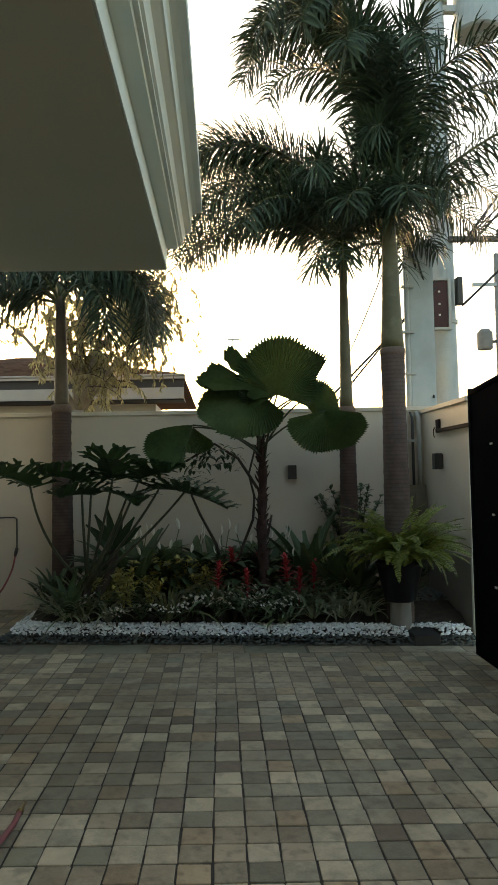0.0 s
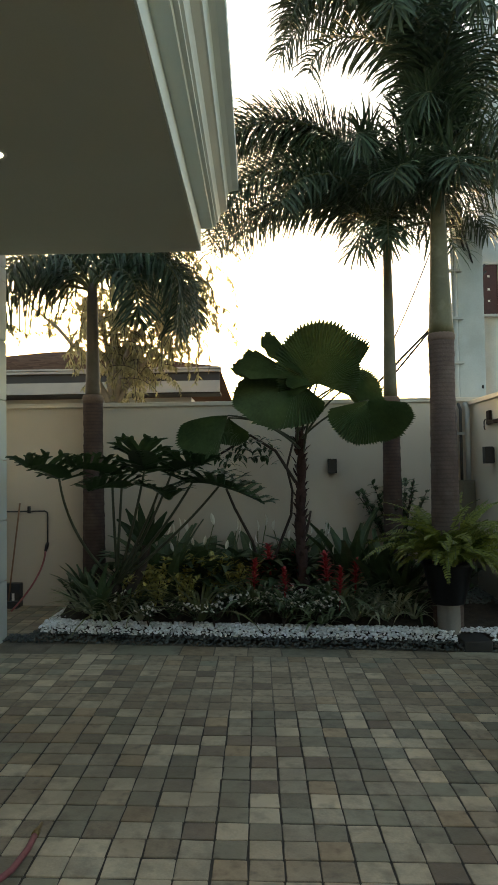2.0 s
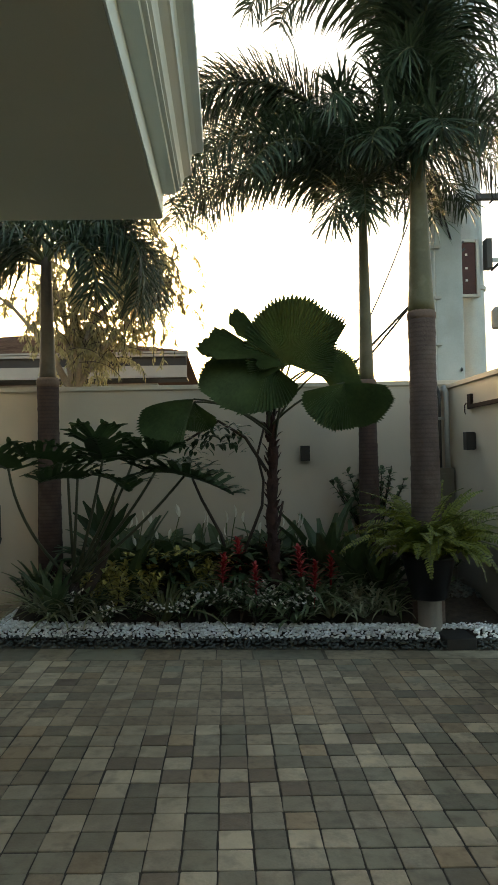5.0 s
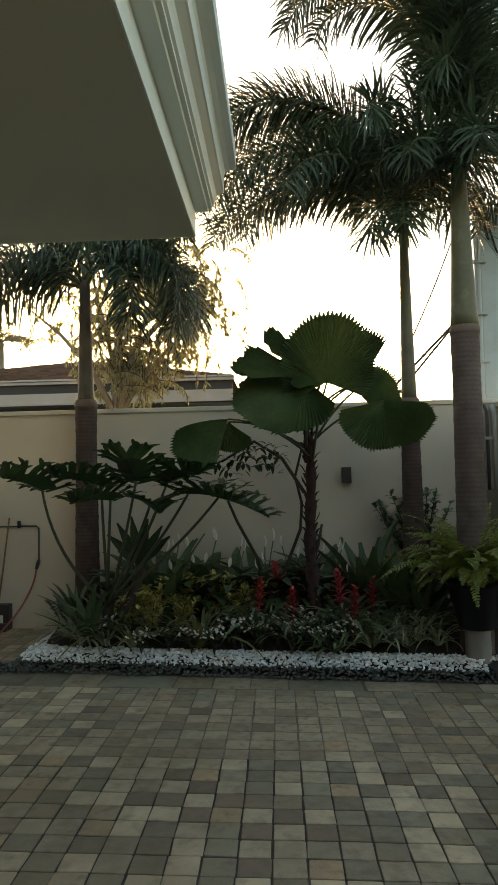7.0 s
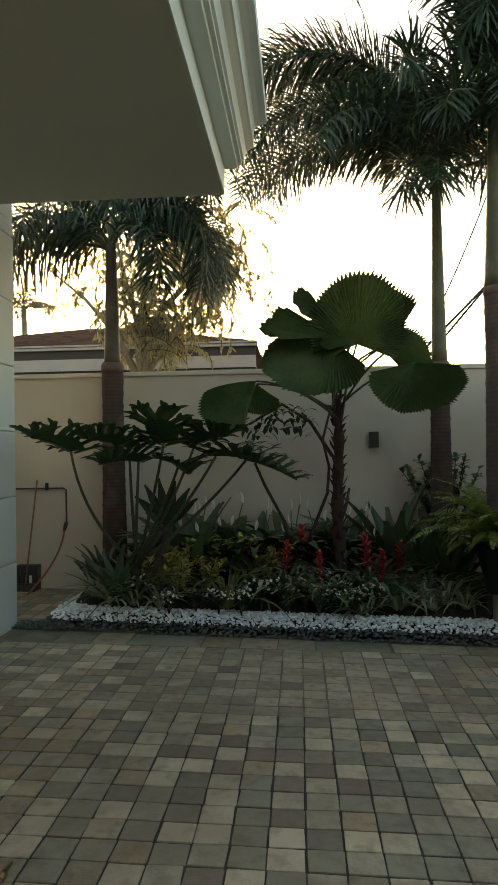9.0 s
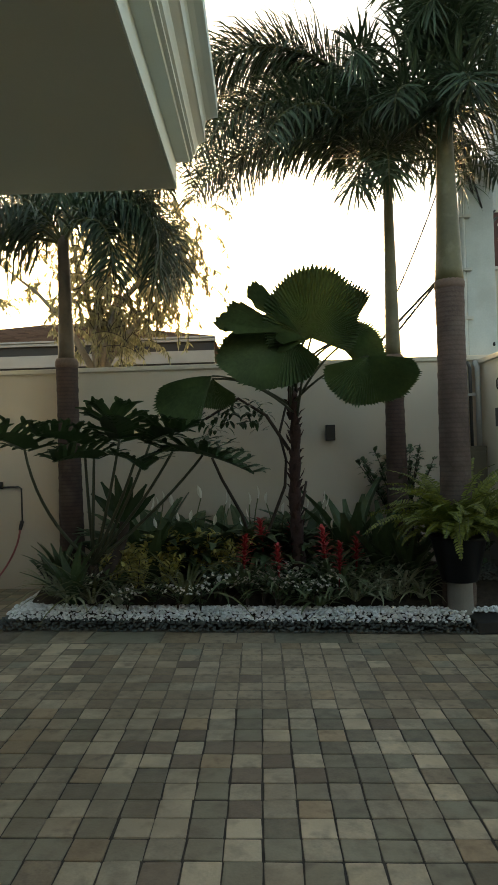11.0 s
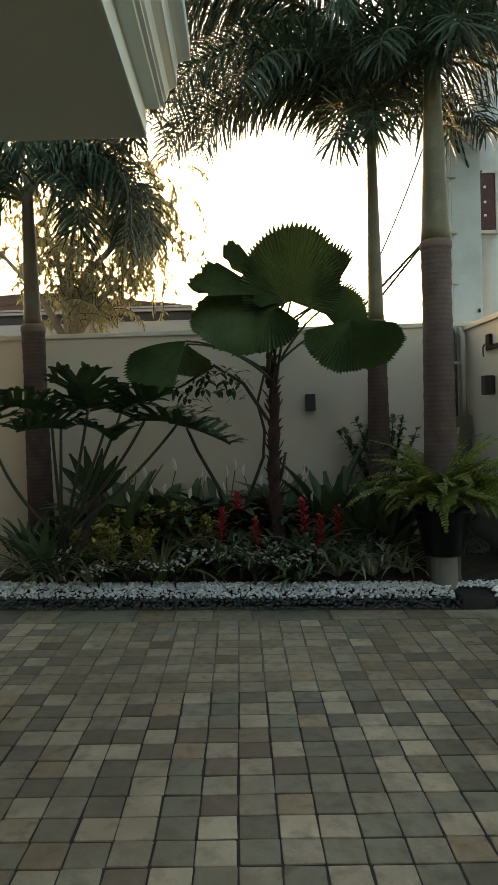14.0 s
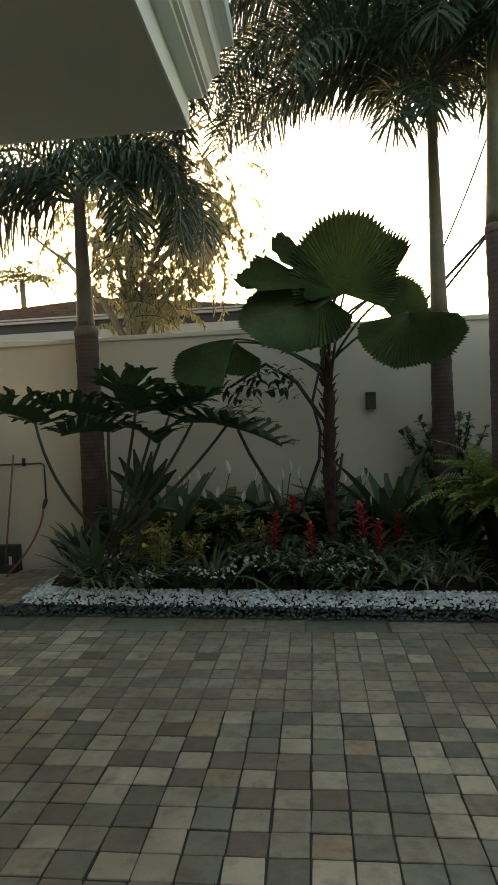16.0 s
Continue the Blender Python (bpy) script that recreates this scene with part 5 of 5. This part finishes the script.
# ---- corner by the column: pipe, stick, crate; hose on the drive ----
fb = thing("garden_tap_pipe", (-2.58, 4.93, 0.72), "dark water pipe along the wall with a tap end", "pipe")
b = bmesh.new()
tube(b, [(-1.2, -0.005, 0.46), (-0.03, -0.005, 0.46), (0, -0.005, 0.44), (0, -0.005, 0.06)], 0.009, 8)
part("pipe", b, PIPE_DARK, fb, smooth=True)
b = bmesh.new()
tube(b, [(0, -0.01, 0.08), (0, -0.05, 0.04), (0, -0.09, 0.0)], [0.022, 0.022, 0.016], 8)
part("tap", b, BRONZE, fb, smooth=True)
b = bmesh.new()
tube(b, [(-0.22, -0.005, 0.44), (-0.22, -0.005, 0.52)], 0.02, 8)
part("valve", b, BRONZE, fb, smooth=True)
sk = thing("broom", (-3.0, 4.78, fz(-3.0)), "orange wooden broom stick leaning on the wall", "broom")
b = bmesh.new()
tube(b, [(0, 0, 0.05), (0.09, 0.15, 1.20)], 0.0095, 8)
part("stick", b, WOOD_STICK, sk, smooth=True)
part("head", box(bmesh.new(), -0.12, 0.12, -0.04, 0.03, -0.008, 0.08, 0.01), PLASTIC_DARK, sk)
cr = thing("crate", (-3.0, 4.87, fz(-3.0)), "small dark plastic crate by the wall", "crate")
part("body", box(bmesh.new(), -0.12, 0.12, -0.05, 0.07, -0.008, 0.27, 0.01), PLASTIC_DARK, cr)
part("label_plate", box(bmesh.new(), 0.03, 0.06, -0.054, -0.0505, 0.06, 0.16), WHITE_TRIM, cr)
hh = thing("garden_hose", (-2.58, 4.84, 0.72), "faded red hose hanging from the wall tap to the floor", "hose")
b = bmesh.new()
tube(b, bez((0, 0, 0), (-0.02, -0.03, -0.30), (-0.30, -0.30, -0.636), 14), 0.011, 8)
part("tube", b, HOSE, hh, smooth=True)
hz = thing("garden_hose", (-1.0, 0.1, fz(-1.0)), "faded red rubber garden hose lying on the tiles", "hose")
b = bmesh.new()
pts = ((-2.96, -1.82), (-2.16, -1.5), (-1.61, -1.14), (-1.31, -0.81), (-1.17, -0.6), (-1.105, -0.43), (-1.09, -0.28), (-1.095, -0.16))
tube(b, [(x + 1.0, y - 0.1, fz(x) - fz(-1.0) + 0.014) for x, y in pts], 0.014, 10)
part("tube", b, HOSE, hz, smooth=True)
b = bmesh.new()
tube(b, [(-0.095, -0.27, 0.0175), (-0.096, -0.23, 0.0175), (-0.096, -0.229, 0.0175), (-0.097, -0.16, 0.0175)], [0.0165, 0.0165, 0.009, 0.008], 10)
part("nozzle", b, BRASS, hz, "brass hose nozzle", smooth=True)


# ---- the driveway tiles ----
P = 0.15
TONES = dict(L=TILE_L, D=TILE_D, M=TILE_M, R=TILE_R, B=TILE_B)
# tones as laid, nearest row first; each string runs from column -6 to column 7
LAID = {-1: "MLLBLDLDLLDDLM", 0: "DRDLDLDLDDLRML", 1: "MDLLDLDLLDDLLD", 2: "LLDLDBLRDLLDDM", 3: "DDDLDLLDLDLLDD", 4: "RLDLDBLBDDLMDL",
        5: "MLLBRLBLDDDLDM", 6: "LBBLBBMDDLLLLD", 7: "LLLBLDLDRDLDLD", 8: "LLBRLDMLDLBLDD", 9: "MLLMLDDLDLDMLL"}
tile_rng = random.Random(21)


def tile_mesh(material, seed):
    """A hand-cut tile: worn, uneven outline with a rounded arris."""
    r = random.Random(seed)
    b = bmesh.new()
    ring = []
    for sx, sy in ((-1, -1), (1, -1), (1, 1), (-1, 1)):
        for q in ((0.94, 1.0), (1.0, 0.94)) if sx * sy < 0 else ((1.0, 0.94), (0.94, 1.0)):
            ring.append((sx * q[0], sy * q[1]))
    ring = [ring[k] for k in sorted(range(8), key=lambda k: math.atan2(ring[k][1], ring[k][0]))]
    hw = P / 2 - 0.0022
    out = [(x * (hw - r.uniform(0, 0.0042)), y * (hw - r.uniform(0, 0.0042))) for x, y in ring]
    lo = [b.verts.new((x, y, -0.018)) for x, y in out]
    mi = [b.verts.new((x, y, -0.0022)) for x, y in out]
    hi = [b.verts.new((x * 0.965, y * 0.965, -0.0005)) for x, y in out]
    top = [b.verts.new((x * 0.84, y * 0.84, r.uniform(-0.0003, 0.0008))) for x, y in out]
    b.faces.new(top)
    for k in range(8):
        n = (k + 1) % 8
        b.faces.new((hi[k], hi[n], top[n], top[k]))
        b.faces.new((mi[k], mi[n], hi[n], hi[k]))
        b.faces.new((lo[k], lo[n], mi[n], mi[k]))
    return finish(b, "tile", material)


def tone(i, j):
    row = LAID.get(j)
    if row and -6 <= i < 8:
        return row[i + 6]
    if j >= 10:
        return tile_rng.choices("LDMRB", (20, 9, 58, 8, 5))[0]
    return tile_rng.choices("LDMRB", (40, 26, 18, 9, 7))[0]


MESH = {k: [tile_mesh(m, 10 * n + v) for v in range(6)] for n, (k, m) in enumerate(TONES.items())}
SLOPE = math.degrees(math.atan(0.025))
far = {k: [] for k in TONES}
count = 0
LAST_ROW = 19
for j in range(-59, LAST_ROW):
    for i in range(-46, 18):
        x, y = (i + 0.5) * P, (j + 0.5) * P
        if x > 2.2 and y > 2.6:
            continue
        if -3.42 < x < -2.44 and 2.4 < y < 3.4:
            continue
        k = tone(i, j)
        jit = tile_rng.uniform(-0.0012, 0.0018)
        x, y = x + tile_rng.uniform(-0.0026, 0.0026), y + tile_rng.uniform(-0.0026, 0.0026)
        turn = tile_rng.uniform(-1.1, 1.1) + tile_rng.choice((0, 90, 180, 270))
        tilt = tile_rng.uniform(-0.5, 0.5)
        if -2 <= j < 17 and -8 <= i < 8 and count < 300:
            o = new("tile", tile_rng.choice(MESH[k]))
            o.parent = floor
            o.matrix_basis = pose(x, y, fz(x) + jit, tilt, SLOPE + tile_rng.uniform(-0.5, 0.5)) @ pose(0, 0, 0, 0, 0, turn)
            count += 1
        else:
            far[k].append((x, y, fz(x) + jit, tilt, SLOPE + tile_rng.uniform(-0.4, 0.4), tile_rng.uniform(-1, 1), 1.0, 1.0))
# border course along the bed
x = -6.5
while x < 2.2:
    w = 2 * P if tile_rng.random() < 0.6 else 4 * P
    xc = x + w / 2
    if not (-3.6 < xc < -2.3):
        k = tile_rng.choices("MRDL", (80, 8, 6, 6))[0]
        y0 = LAST_ROW * P + 0.006
        y1 = front_y(xc) + 0.03
        far[k].append((xc, (y0 + y1) / 2, fz(xc), 0, SLOPE, 0, (w - 0.005) / (P - 0.006), (y1 - y0 - 0.005) / (P - 0.006)))
    x += w
for y in np.arange(3.0, 4.95, P):
    for x in np.arange(-4.5, -2.3, P):
        k = tile_rng.choices("MBDR", (40, 25, 20, 15))[0]
        if not (x > -3.45 and y < 3.4):
            far[k].append((x, float(y) + 0.08, fz(x) - 0.001, 0, SLOPE, 0, 1, 1))
for k, spots in far.items():
    shapes = [np.array([v.co[:] for v in src.vertices]) for src in MESH[k]]
    tf = [list(p.vertices) for p in MESH[k][0].polygons]
    V, Fc = [], []
    for n, (x, y, zz, rx, ry, rz, sx, sy) in enumerate(spots):
        q = np.array(Euler((radians(rx), radians(ry), radians(rz))).to_matrix())
        tv = shapes[n % 6]
        v = (tv * np.array([sx, sy, 1])) @ q.T + np.array([x, y, zz])
        V.extend(v.tolist())
        Fc.extend([[n * len(tv) + i for i in f] for f in tf])
    me = bpy.data.meshes.new("tiles")
    me.from_pydata(V, [], Fc)
    me.materials.append(FAR_TONES[k])
    o = tagged(new("tiles", me), kind="stuff")
    o.parent = floor
